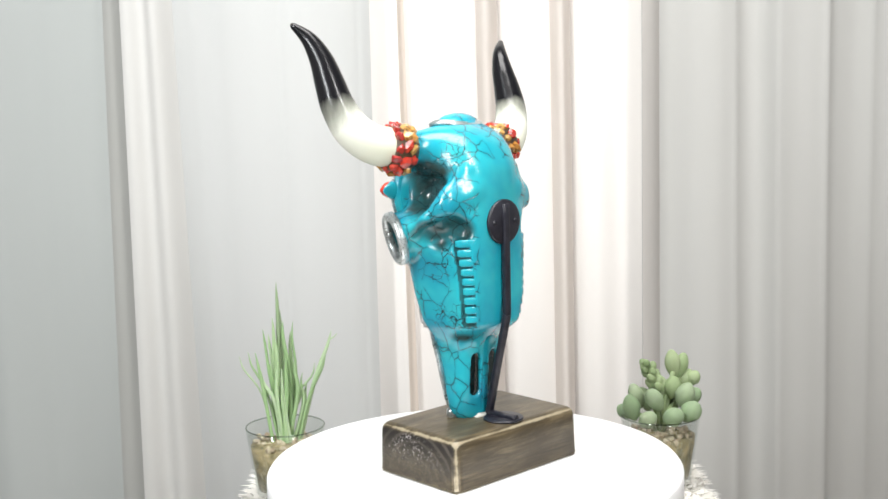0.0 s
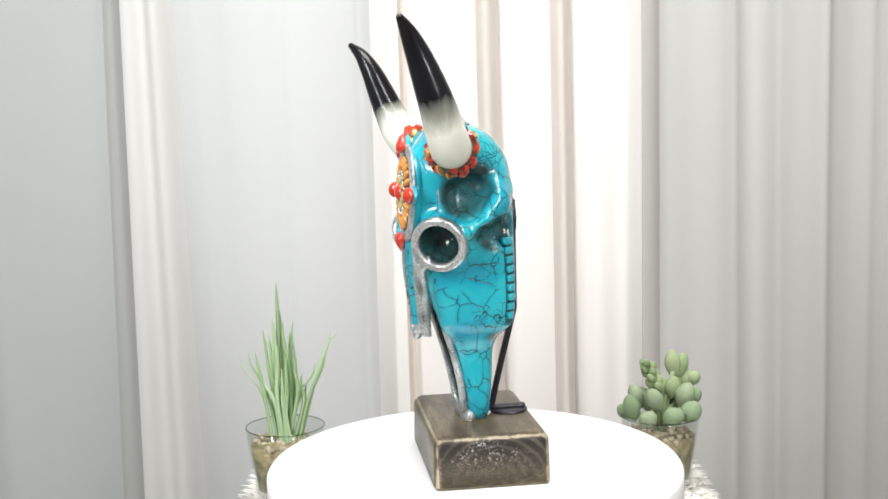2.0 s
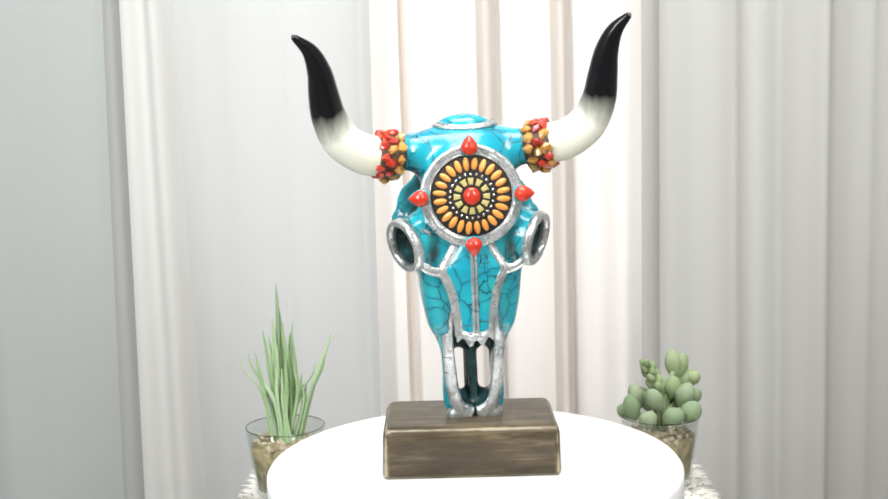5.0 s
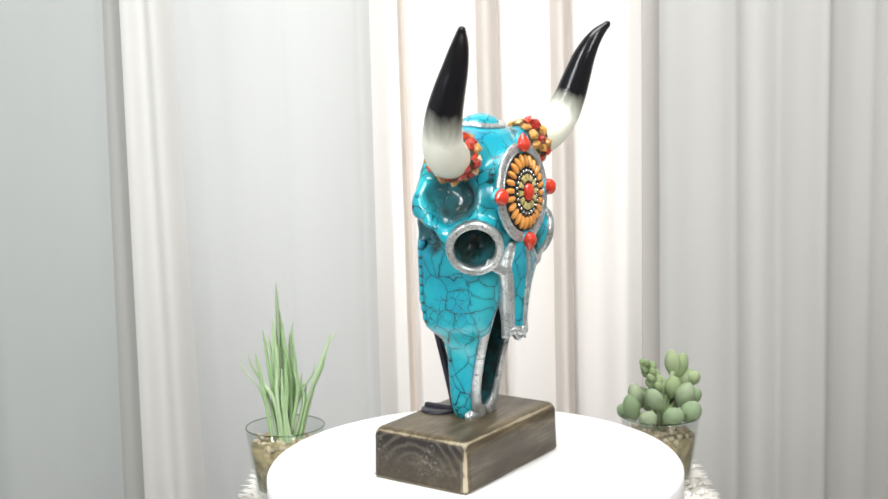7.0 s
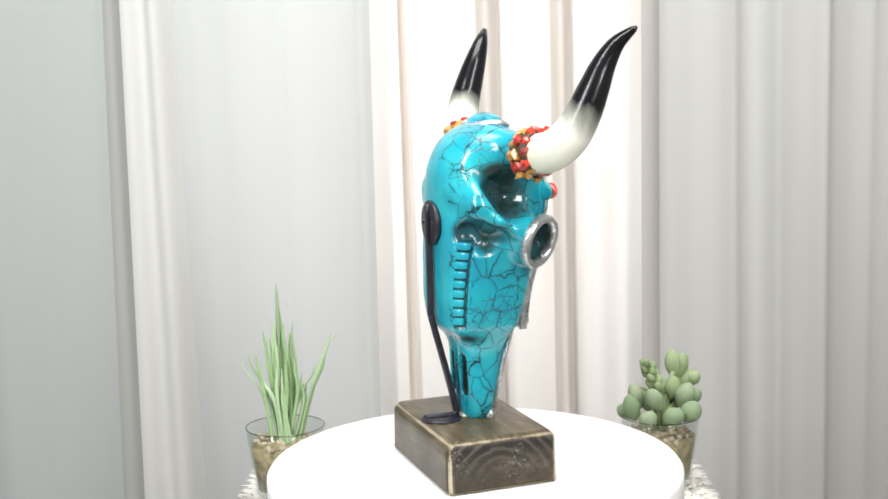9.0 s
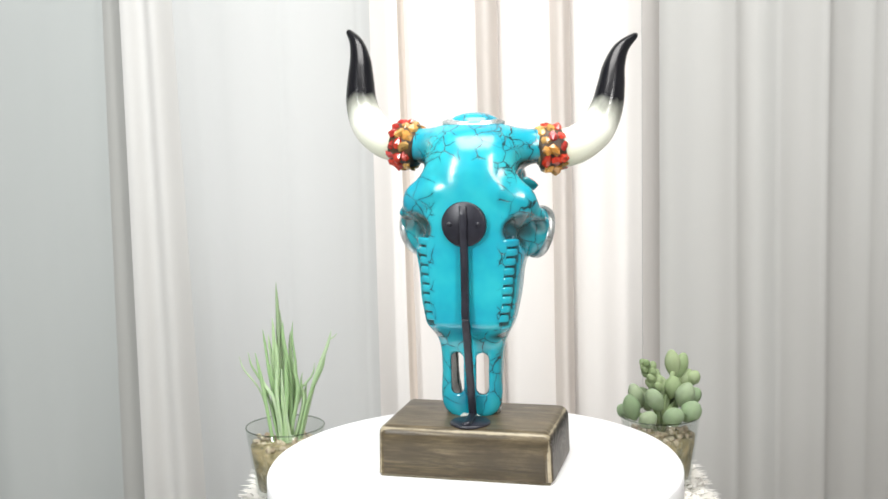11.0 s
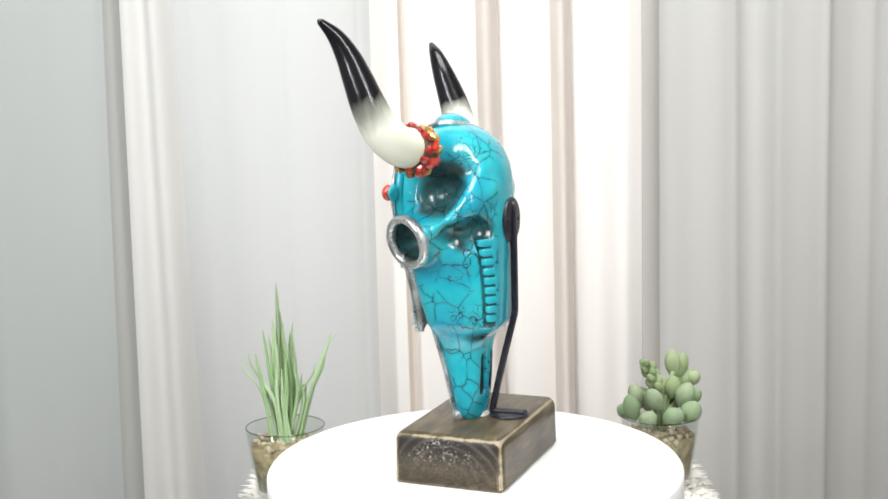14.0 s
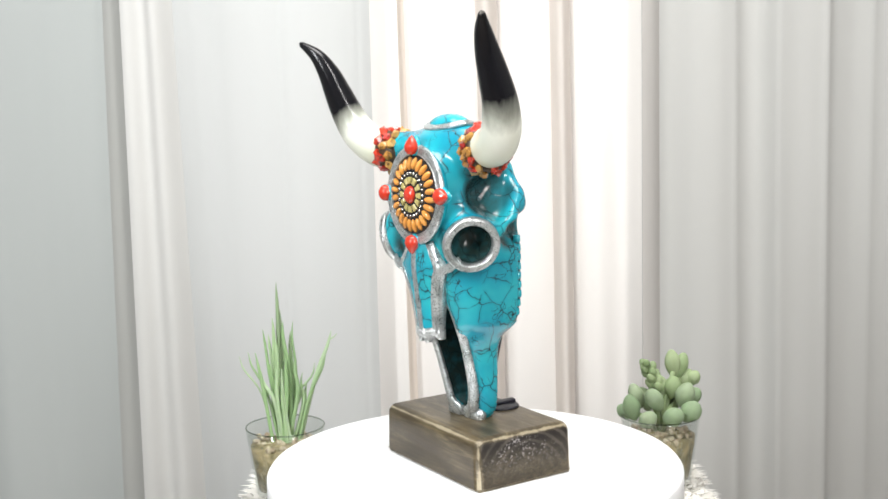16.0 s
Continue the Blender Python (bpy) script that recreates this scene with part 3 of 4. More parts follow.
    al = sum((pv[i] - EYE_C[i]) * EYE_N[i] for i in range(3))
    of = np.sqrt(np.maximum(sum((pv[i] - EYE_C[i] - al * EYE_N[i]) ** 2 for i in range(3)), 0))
    # antique paint in the sockets; shade painted into creases and under overhangs too
    wash_shade = np.clip((18.2 - of) / 1.2, 0, 1) * (al > -30) * (al < 1.5)
    wash_shade = np.maximum(wash_shade, np.clip(1 - temple_field(pv) / 4, 0, 1) * np.clip((55 - pv[0]) / 9, 0, 0.9))
    wash_shade = np.maximum(wash_shade, np.clip(0.95 - ellipsoid(pv, (45, 9, 252), (16, 17, 7)) / 5, 0, 1))
    # cheek hollow painted darker towards its top, as shade lies there
    wash_shade = np.maximum(wash_shade, np.clip(1 - cheek_field(pv) / 4, 0, 1) * np.clip((v[2] - 190) / 9, 0.25, 0.9))
    wash_shade = np.maximum(wash_shade, np.clip(0.6 - ellipsoid(pv, (46, -6, 195), (8, 7, 7)) / 6, 0, 1))
    wash_shade = np.maximum(wash_shade, np.clip(0.75 - ellipsoid(pv, (30, -17, 114), (8, 8, 3)) / 4, 0, 1))
    wash_shade = np.maximum(wash_shade, np.clip(0.7 - ellipsoid(pv, (32, 44, 196), (5, 6, 14)) / 5, 0, 1))
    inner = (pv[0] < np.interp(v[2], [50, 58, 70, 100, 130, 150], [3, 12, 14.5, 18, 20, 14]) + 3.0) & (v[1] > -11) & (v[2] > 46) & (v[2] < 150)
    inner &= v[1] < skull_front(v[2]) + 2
    wash_shade = np.maximum(wash_shade, inner * np.clip((skull_front(v[2]) - 0.5 - v[1]) / 2, 0, 1))
    # shade between the teeth, put into the colour of their channel
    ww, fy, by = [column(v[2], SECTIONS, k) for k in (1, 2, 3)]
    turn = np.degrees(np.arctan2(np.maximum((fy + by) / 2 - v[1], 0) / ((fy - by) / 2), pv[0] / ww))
    wash_shade = np.maximum(wash_shade, 0.85 * ((turn > 35) & (turn < 51) & (v[2] > 124) & (v[2] < 198)))
    at = me.attributes.new("antique_wash_and_shade", "FLOAT", "POINT")
    at.data.foreach_set("value", wash_shade.astype(np.float32))
    crack = np.clip((v[1] + 29 + np.clip(np.abs(v[0]) - 22, 0, 20)) / 3, 0, 1) + (v[2] > 262) + (v[2] < 118)
    at = me.attributes.new("cracked", "FLOAT", "POINT")
    at.data.foreach_set("value", np.clip(crack, 0, 1).astype(np.float32))
    return me


def turned_about(c, n):
    """A pose at c (millimetres) whose z axis points along n."""
    q = Vector(n).to_track_quat("Z", "Y")
    return Matrix.Translation(Vector(c) * MM) @ q.to_matrix().to_4x4()


def ring_mesh(r0, r1, height, seg=56, grooves=0.0, skirt=3.0):
    """A raised ring with a rounded, lightly stepped crest."""
    prof = []
    for k in range(11):
        a = math.pi * k / 10
        r = (r0 + r1) / 2 - (r1 - r0) / 2 * math.cos(a)
        z = height * math.sin(a) ** 0.7 + (grooves * math.cos(a * 6) if 0 < k < 10 else 0)
        prof.append((r * MM, z * MM))
    prof += [(r1 * MM, -skirt * MM), (r0 * MM, -skirt * MM)]
    return lathe(prof, seg, True)


def nugget(rng, r):
    bm = bmesh.new()
    bmesh.ops.create_icosphere(bm, subdivisions=1, radius=r)
    for v in bm.verts:
        v.co *= rng.uniform(0.72, 1.18)
        v.co.z *= 0.8
    return bm


HORN_PATHS = {
    1: [(52, 23.5, 268), (66, 27, 268), (84, 32, 271.5), (100, 39, 283.5), (108.5, 46, 302), (111.5, 53, 320), (113.5, 60, 337), (119.5, 68, 353), (132, 77.5, 365)],
    -1: [(-52, 23.5, 271.5), (-64, 27, 272), (-82, 32, 275), (-98, 39, 287), (-106.5, 46, 305.5), (-109, 53, 325), (-111, 60, 343), (-116.5, 68, 359), (-127, 77, 371)]}
HORN_R = [13.2, 16.2, 16.2, 15.4, 13.9, 12.0, 9.6, 6.4, 2.2]


def horn(side, parent, m):
    path = spline(HORN_PATHS[side], 70)
    rad = spline([(r,) for r in HORN_R], 70)[:, 0]
    rad[-1] *= 0.45
    bm = sweep(path * MM, np.maximum(rad, 0.9) * MM, 28, 1.0, (0, 1, 0))
    ob = part("horn", bm, HORN, parent, "glossy horn painted ivory with a black tip", m)
    me = ob.data
    co = np.zeros(len(me.vertices) * 3)
    me.vertices.foreach_get("co", co)
    co = co.reshape(-1, 3) / MM
    near = ((co[:, None, :] - path[None]) ** 2).sum(2).argmin(1) / 69.0
    at = me.attributes.new("along", "FLOAT", "POINT")
    at.data.foreach_set("value", np.clip((near - 0.10) / 0.90, 0, 1).astype(np.float32))
    return ob


def horn_collar(side, parent, m):
    """Two rows of chipped stones round the horn's foot."""
    rng = random.Random(11 + side)
    c = Vector((65.0, 26.6, 268.6)) if side > 0 else Vector((-62.5, 26.2, 270.6))
    axis = Vector((side * 1.0, 0.27, 0.18)).normalized()
    u = Vector((0, 1, 0))
    u = (u - axis * u.dot(axis)).normalized()
    v = axis.cross(u)
    core = sweep([(c + axis * d) * MM for d in (-13.5, -9, 7, 8.5)], [15.5 * MM, 18.4 * MM, 18.6 * MM, 16.8 * MM], 32)
    collar = part("horn_collar", core, DARK_GROUT, parent, "ring of red and amber chipped stones", m)
    shapes = [nugget(rng, 5.5 * MM) for _ in range(6)]
    data = {}
    for k, bm in enumerate(shapes):
        for key, mt in (("red", RED_NUGGET), ("gold", GOLD_NUGGET)):
            data[key, k] = mesh_of("stone", bm.copy(), mt, False)
        bm.free()
    for row, (shift, count, lift) in enumerate(((-8.0, 12, 17.4), (-1.2, 11, 18.4), (5.6, 12, 17.0))):
        for i in range(count):
            a = 2 * math.pi * (i + 0.5 * row + rng.uniform(-0.15, 0.15)) / count
            r = lift + rng.uniform(-0.6, 1.3)
            n = u * math.cos(a) + v * math.sin(a)
            spot = c + axis * (shift + rng.uniform(-1, 1)) + n * r
            red = rng.random() < (0.12, 0.5, 0.9)[row]
            pose_m = Matrix.Translation(spot * MM) @ n.to_track_quat("Z", "Y").to_matrix().to_4x4() @ pose(0, 0, 0, rng.uniform(-30, 30), rng.uniform(-30, 30), rng.uniform(0, 360)) @ Matrix.Diagonal((rng.uniform(0.75, 1.3), rng.uniform(0.7, 1.05), rng.uniform(0.75, 1.1), 1))
            link_mesh("stone", data["red" if red else "gold", rng.randrange(6)], collar, m=pose_m)
    return collar


def drop_mesh():
    """A polished teardrop, its point along +x."""
    rings = []
    for k in range(13):
        s = k / 12
        x = -6.2 + 14.5 * s
        r = 6.0 * math.sqrt(max(0.004, 1 - ((s - 0.36) / 0.36) ** 2)) if s < 0.36 else 6.0 * (1 - ((s - 0.36) / 0.64) ** 1.7) + 0.25
        rings.append([(x * MM, r * math.cos(a) * MM, r * 0.85 * math.sin(a) * MM) for a in [2 * math.pi * i / 16 for i in range(16)]])
    bm = bmesh.new()
    rings_mesh(bm, rings)
    return bm


def medallion(parent, m):
    base = m @ Matrix.Translation(Vector((-0.8, 48.5, 234.5)) * MM) @ pose(0, 0, 0, 0, 0, -1.5) @ pose(0, 0, 0, -87.5, 0, 0)

    def swell(r):
        """Height of the domed inlay at a radius."""
        return 4.6 + 4.6 * (1 - (r / 33.0) ** 2)
    med = part("medallion", lathe([(0.0005, -3 * MM), (37 * MM, -3 * MM), (39 * MM, 3.0 * MM), (34 * MM, 4.2 * MM), (33 * MM, 3.6 * MM), (0.0005, 3.6 * MM)], 72), TURQUOISE, parent, "round medallion inlaid with orange, gold and red stones on black", base)
    dome = [(max(r, 0.5) * MM, swell(r) * MM) for r in np.linspace(0, 33.4, 14)]
    part("inlay_ground", lathe(dome + [(33.4 * MM, 2.5 * MM), (0.0005, 2.5 * MM)], 64), BLACK_INLAY, med, "domed black ground between the stones")
    part("silver_rim", ring_mesh(33.0, 41.0, 1.9, 72, 0.35, 1.0), SILVER, med, "broad engraved silver rim", Matrix.Translation((0, 0, 4.0 * MM)))
    part("rim_bead", ring_mesh(32.6, 34.2, 1.4, 72), SILVER, med, m=Matrix.Translation((0, 0, 4.9 * MM)))

    def seat(r, a, lift=0.0):
        """A pose on the dome, its x axis pointing outwards along the slope."""
        slope = math.degrees(math.atan2(9.2 * r / 33.0 ** 2, 1.0))
        return pose(0, 0, 0, 0, 0, a) @ pose(r * MM, 0, (swell(r) + lift) * MM, 0, slope, 0)
    petal = mesh_of("petal", ball(5.6 * MM, 2.65 * MM, 2.4 * MM), ORANGE_BEAD)
    bead = mesh_of("bead", ball(1.25 * MM, 1.25 * MM, 1.4 * MM, 8, 6), SILVER_BEAD)
    rng = random.Random(3)
    for i in range(24):
        link_mesh("petal", petal, med, m=seat(25.6, 15 * (i + 0.5), 0.6) @ pose(0, 0, 0, rng.uniform(-6, 6), rng.uniform(-5, 5), rng.uniform(-4, 4)) @ Matrix.Diagonal((rng.uniform(0.93, 1.05), rng.uniform(0.92, 1.06), 1, 1)))
    for i in range(24):
        link_mesh("bead", bead, med, m=seat(17.4, 15 * i, 0.4))
    tile_bm = bmesh.new()
    rings_mesh(tile_bm, [[(x * MM, y * MM, z * MM) for x, y in ((-2.6 + e, -1.6 + e), (2.8 - e, -2.55 + e), (2.8 - e, 2.55 - e), (-2.6 + e, 1.6 - e))] for z, e in ((-1, 0), (0.8, 0), (1.5, 0.6))])
    tile = mesh_of("gold_tile", tile_bm, GOLD_TILE, False)
    for i in range(12):
        link_mesh("gold_tile", tile, med, m=seat(11.6, 30 * i + rng.uniform(-2, 2)))
    part("red_cabochon", ball(6.9 * MM, 7.2 * MM, 4.8 * MM, 24, 16), RED_BEAD, med, "polished red domed stone", Matrix.Translation((0, 0, 9.0 * MM)))
    drop = mesh_of("red_drop", drop_mesh(), RED_BEAD)
    for a, r in ((0, 41), (90, 39.5), (180, 41), (270, 39.0)):
        d = link_mesh("red_drop", drop, med, "polished red teardrop stone", pose(0, 0, 0, 0, 0, a) @ pose(r * MM, 0, 7.5 * MM) @ Matrix.Scale(1.12, 4))
        part("setting", sweep([(-6.5 * MM, 0, -4 * MM), (-5.5 * MM, 0, -3.4 * MM), (0, 0, -3.2 * MM), (6 * MM, 0, -3.6 * MM), (8.5 * MM, 0, -4 * MM)], [2 * MM, 6.6 * MM, 6.8 * MM, 3.2 * MM, 0.6 * MM], 14, 0.55, (0, 0, 1)), TURQUOISE, d)
    return med


PLATE_Z = [196, 186, 176, 168, 160, 150, 140, 128, 118]
PLATE_HALF = [17, 23, 30.5, 26.5, 23, 20, 18, 16.5, 15.5]
PLATE_FRONT = [55.5, 56, 56.5, 56, 55, 53.8, 52.8, 51.8, 51]


def nose_plate(parent, m):
    """The nasal bone: a bowed turquoise shield with deep silver sides that overhangs the nose opening."""
    def surface(c, z):
        half, front = np.interp(z, PLATE_Z[::-1], PLATE_HALF[::-1]), np.interp(z, PLATE_Z[::-1], PLATE_FRONT[::-1])
        return c * half, front - 8.5 * abs(c) ** 2.0
    zs = np.linspace(196, 117, 41)
    cols = np.linspace(-1, 1, 33)
    bm = bmesh.new()
    out, inn = [], []
    for z in zs:
        ro, ri = [], []
        for c in cols:
            tooth = max(0.0, (127 - z) / 10) * (2.6 * math.cos(c * 9.42) - 3.2 * (1 - c * c))
            x, y = surface(c, z)
            ro.append(bm.verts.new((x * MM, y * MM, (z + tooth) * MM)))
            ri.append(bm.verts.new((x * 0.97 * MM, (y - 4.0 - min(4.0, max(1.0, (z - 118) / 8)) * abs(c)) * MM, (z + tooth) * MM)))
        out.append(ro)
        inn.append(ri)
    for i in range(len(zs) - 1):
        for j in range(len(cols) - 1):
            face = bm.faces.new((out[i][j], out[i][j + 1], out[i + 1][j + 1], out[i + 1][j]))
            face.material_index = 1 if min(j, len(cols) - 2 - j) < 2 or i > 35 else 0
            bm.faces.new((inn[i][j], inn[i + 1][j], inn[i + 1][j + 1], inn[i][j + 1])).material_index = 1 if i > 30 else 0
        bm.faces.new((out[i][0], out[i + 1][0], inn[i + 1][0], inn[i][0])).material_index = 1
        bm.faces.new((out[i][-1], inn[i][-1], inn[i + 1][-1], out[i + 1][-1])).material_index = 1
    for j in range(len(cols) - 1):
        bm.faces.new((out[-1][j], out[-1][j + 1], inn[-1][j + 1], inn[-1][j])).material_index = 1
        bm.faces.new((out[0][j], inn[0][j], inn[0][j + 1], out[0][j + 1]))
    ob = part("nose_plate", bm, [TURQUOISE, SILVER], parent, "crackled turquoise nose shield edged in silver", m)
    me = ob.data
    at = me.attributes.new("cracked", "FLOAT", "POINT")
    at.data.foreach_set("value", np.ones(len(me.vertices), np.float32))

    def band(pts, r, flat=0.5, up=(0, 1, 0), n=30):
        part("silver_band", sweep(spline(pts, n) * MM, r * MM, 12, flat, up), SILVER, ob)

    def along(c, lift, heights):
        return [(surface(c, z)[0], surface(c, z)[1] + lift, z) for z in heights]
    for off in (-1.5, 1.5):
        band([(x + off, y, z) for x, y, z in along(0.0, 0.1, (192, 176, 160, 145, 132, 122))], 1.25, 0.9)
    for s in (1, -1):
        # the flat band down each side, with a raised bead along both its edges
        side = along(s * 0.84, 0.2, PLATE_Z[:-1] + [120])
        band(side, 3.6, 0.34, (s * 0.5, 1, 0), 44)
        band([(x - s * 3.0, y + 1.3, z) for x, y, z in side], 0.85, 1.0, (0, 1, 0), 44)
        band([(x + s * 2.6, y - 0.9, z) for x, y, z in side], 0.85, 1.0, (0, 1, 0), 44)
        # the arm across to the ring of the eye
        arm = [(s * 27, 49.5, 174), (s * 34, 48.6, 175.5), (s * 41, 46.0, 179.5), (s * 46, 43, 183)]
        band(arm, 3.7, 0.42, (s * 0.35, 1, 0))
        band([(x, y + 1.3, z - 3.0) for x, y, z in arm], 0.8, 1.0)
        band([(s * 14.5, 44.2, 119.5), (s * 9, 48.2, 121.5), (s * 4, 50.6, 119), (0, 51.2, 122)], 3.0, 0.6)
    return ob


def sculpture():
    top = tagged(new("bull_skull_sculpture"), "turquoise crackle-painted bull skull with horns on a wooden block", "sculpture")
    top.location = (0, 0, TOP)
    # wooden block
    bm = slab(-71.5 * MM, 77.5 * MM, -52 * MM, 44 * MM, -1.5 * MM, 42 * MM)
    for v in bm.verts:
        if v.co.z > 0.02:
            v.co.x, v.co.y = v.co.x * 0.986, v.co.y * 0.986
    low = [e for e in bm.edges if max(v.co.z for v in e.verts) < 0.001]
    bmesh.ops.bevel(bm, geom=low, offset=2.6 * MM, segments=3, affect="EDGES")
    high = [e for e in bm.edges if e.calc_face_angle(0) > 1.2 and max(v.co.z for v in e.verts) > 0.02]
    bmesh.ops.bevel(bm, geom=high, offset=8.0 * MM, segments=8, profile=0.5, affect="EDGES")
    block = part("wooden_base", bm, BLOCK_WOOD, top, "brown-stained wooden block with rubbed pale edges")
    me = block.data
    flat = np.array([max(abs(c) for c in v.normal) for v in me.vertices])
    ends = np.array([abs(v.normal.x) for v in me.vertices])
    under = np.array([0.0 if v.co.z < 0.004 and min(abs(v.normal.x), abs(v.normal.y)) < 0.3 else 1.0 for v in me.vertices])
    at = me.attributes.new("edge_wear", "FLOAT", "POINT")
    at.data.foreach_set("value", (np.clip((0.97 - flat) / 0.2, 0, 1) * under).astype(np.float32))
    at = me.attributes.new("end_grain", "FLOAT", "POINT")
    at.data.foreach_set("value", np.clip((ends - 0.72) / 0.2, 0, 1).astype(np.float32))
    # bracket
    rod = spline([(4.5, -38, 225), (4.8, -38, 180), (4.6, -38, 138), (4.6, -37.6, 132), (4.5, -36.5, 126), (4.0, -26, 86), (3.6, -17.5, 51), (3.6, -17, 46), (3.8, -20, 44.6), (4.4, -30, 44.4), (5, -46, 44.4)], 60)
    part("bracket_rod", sweep(rod * MM, 3.1 * MM, 12, 0.8, (0, -1, 0.25), True), IRON, top, "bent black iron rod")
    disc = part("mounting_disc", lathe([(0.0005, 3 * MM), (17.6 * MM, 3 * MM), (18.5 * MM, 2.2 * MM), (18.5 * MM, -2 * MM), (0.0005, -2 * MM)], 48), IRON, top, "round black iron mounting disc", turned_about((4.5, -35, 210), (0, -1, 0)))
    for sx in (-12, 12):
        part("screw", lathe([(0.0003, 1.2 * MM), (1.6 * MM, 1.0 * MM), (2.2 * MM, 0), (2.2 * MM, -1 * MM), (0.0003, -1 * MM)], 12), IRON, disc, m=Matrix.Translation((sx * MM, 0, 3 * MM)))
    part("foot_plate", lathe([(0.0005, 1.8 * MM), (16 * MM, 1.8 * MM), (17 * MM, 1 * MM), (17 * MM, -0.5 * MM), (0.0005, -0.5 * MM)], 40), IRON, top, "round black iron foot plate", Matrix.Translation((5 * MM, -31 * MM, 42.2 * MM)))
    glue = ball(9 * MM, 5.5 * MM, 2.6 * MM, 20, 10)
    for v in glue.verts:
        v.co *= 1 + 0.25 * noise.noise(v.co * 300)
    part("glue_blob", glue, GLUE, top, "dried whitish glue blob", Matrix.Translation((-1 * MM, -9 * MM, 42.5 * MM)))

    tilt = Matrix.Translation((0, 0, 80 * MM)) @ pose(0, 0, 0, 0, 1.2, 4.0) @ Matrix.Translation((0, 0, -80 * MM))
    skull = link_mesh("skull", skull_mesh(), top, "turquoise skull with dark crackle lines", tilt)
    for rx, ry, r, lift in ((24.5, 16.2, 2.3, 0.0), (21.8, 14.2, 1.9, 1.6)):
        turns = [2 * math.pi * i / 60 for i in range(61)]
        loop = np.array([(rx * math.cos(a) - 1.2, 15.5 + ry * math.sin(a), 289.4 + lift + 1.3 * math.cos(2 * a) - 0.8 * math.sin(a)) for a in turns])
        part("crown_ring", sweep(loop * MM, r * MM, 10, 0.8, (0, 0, 1)), SILVER, skull, "silver ring on the crown")
    for s in (1, -1):
        c, n = EYE_C * (s, 1, 1), EYE_N * (s, 1, 1)
        part("eye_ring", ring_mesh(16.4, 23.0, 3.6, 72, 0.45), SILVER, skull, "silver ring round the eye socket", turned_about(c, n))
        rim = spline([(s * 16.5, 37, 147), (s * 20.2, 32, 135), (s * 21.8, 25.5, 115), (s * 20.6, 19.0, 92), (s * 18.8, 14.2, 70), (s * 15, 12.0, 54), (s * 8, 10.5, 46.5), (s * 3.5, 9.5, 44)], 40)
        part("nose_rim", sweep(rim * MM, np.interp(np.arange(40), [0, 8, 30, 39], [2.2, 4.4, 6.0, 7.0]) * MM, 14, 0.5, (s * 0.25, 1, 0.1)), SILVER, skull, "engraved silver rim of the nose opening")
        pad = ball(11.8 * MM, 6.2 * MM, 7.8 * MM, 20, 12)
        part("nose_tip", pad, SILVER, skull, "worn silver nose tip", Matrix.Translation((s * 12.2 * MM, 7.2 * MM, 45 * MM)))
        for i in range(9):
            z = 194 - 7.85 * i
            w, yf, yb, sq = [float(column(z, SECTIONS, k)) for k in (1, 2, 3, 4)]
            tooth = []
            for turn in np.linspace(36, 65, 9):
                ca, sa = math.cos(radians(turn)), math.sin(radians(turn))
                tooth.append((s * (w * ca ** (2 / sq) - 1.6), (yf + yb) / 2 - (yf - yb) / 2 * sa ** (2 / sq) + 2.9, z))
            tooth = np.array(tooth)
            part("tooth", sweep(tooth * MM, np.array([2.2, 2.9, 3.1, 3.1, 3.1, 3.1, 3.1, 2.9, 2.0]) * MM, 16, 1.0, (0, 0, 1), True), TURQUOISE, skull)
        horn(s, top, tilt)
        horn_collar(s, top, tilt)
    medallion(top, tilt)
    nose_plate(top, tilt)
    return top


# ---- potted plants ----
def glass_cup(parent):
    h = 0.072
    prof = [(0.0005, 0.0), (0.031, 0.0), (0.0325, 0.002), (0.0415, h), (0.0408, h + 0.0006), (0.0400, h), (0.0312, 0.006), (0.0005, 0.005)]
    cup = part("glass_cup", lathe(prof, 56), GLASS, parent, "clear tapered glass cup")
    cup.visible_shadow = False
    rim = part("rim", lathe([((0.0408 + 0.0008 * math.cos(a)), h + 0.0008 * math.sin(a)) for a in np.linspace(0, 2 * math.pi, 9)[:-1]], 56, True), RIM_GLASS, cup, "darker rounded glass rim")
    rim.visible_shadow = False
    return cup


def filling(parent, level, seed):
    rng = random.Random(seed)
    rb, rt = 0.0302, 0.0306 + 0.0088 * (level / 0.072)
    bm = lathe([(0.0005, 0.0065), (rb, 0.0065), (rt, level), (rt * 0.6, level + 0.003), (0.0005, level + 0.004)], 40)
    part("soil", bm, SOIL, parent, "mossy brown soil and gravel")
    stone = [mesh_of("pebble", ball(0.0033 * a, 0.0028, 0.0024, 8, 6), PEBBLE) for a in (0.8, 1.0, 1.3)]
    for _ in range(90):
        a, r = rng.uniform(0, 6.283), rt * math.sqrt(rng.uniform(0.05, 0.86))
        link_mesh("pebble", rng.choice(stone), parent, m=pose(r * math.cos(a), r * math.sin(a), level + rng.uniform(0, 0.005), rng.uniform(0, 360), rng.uniform(0, 360), rng.uniform(0, 360)))


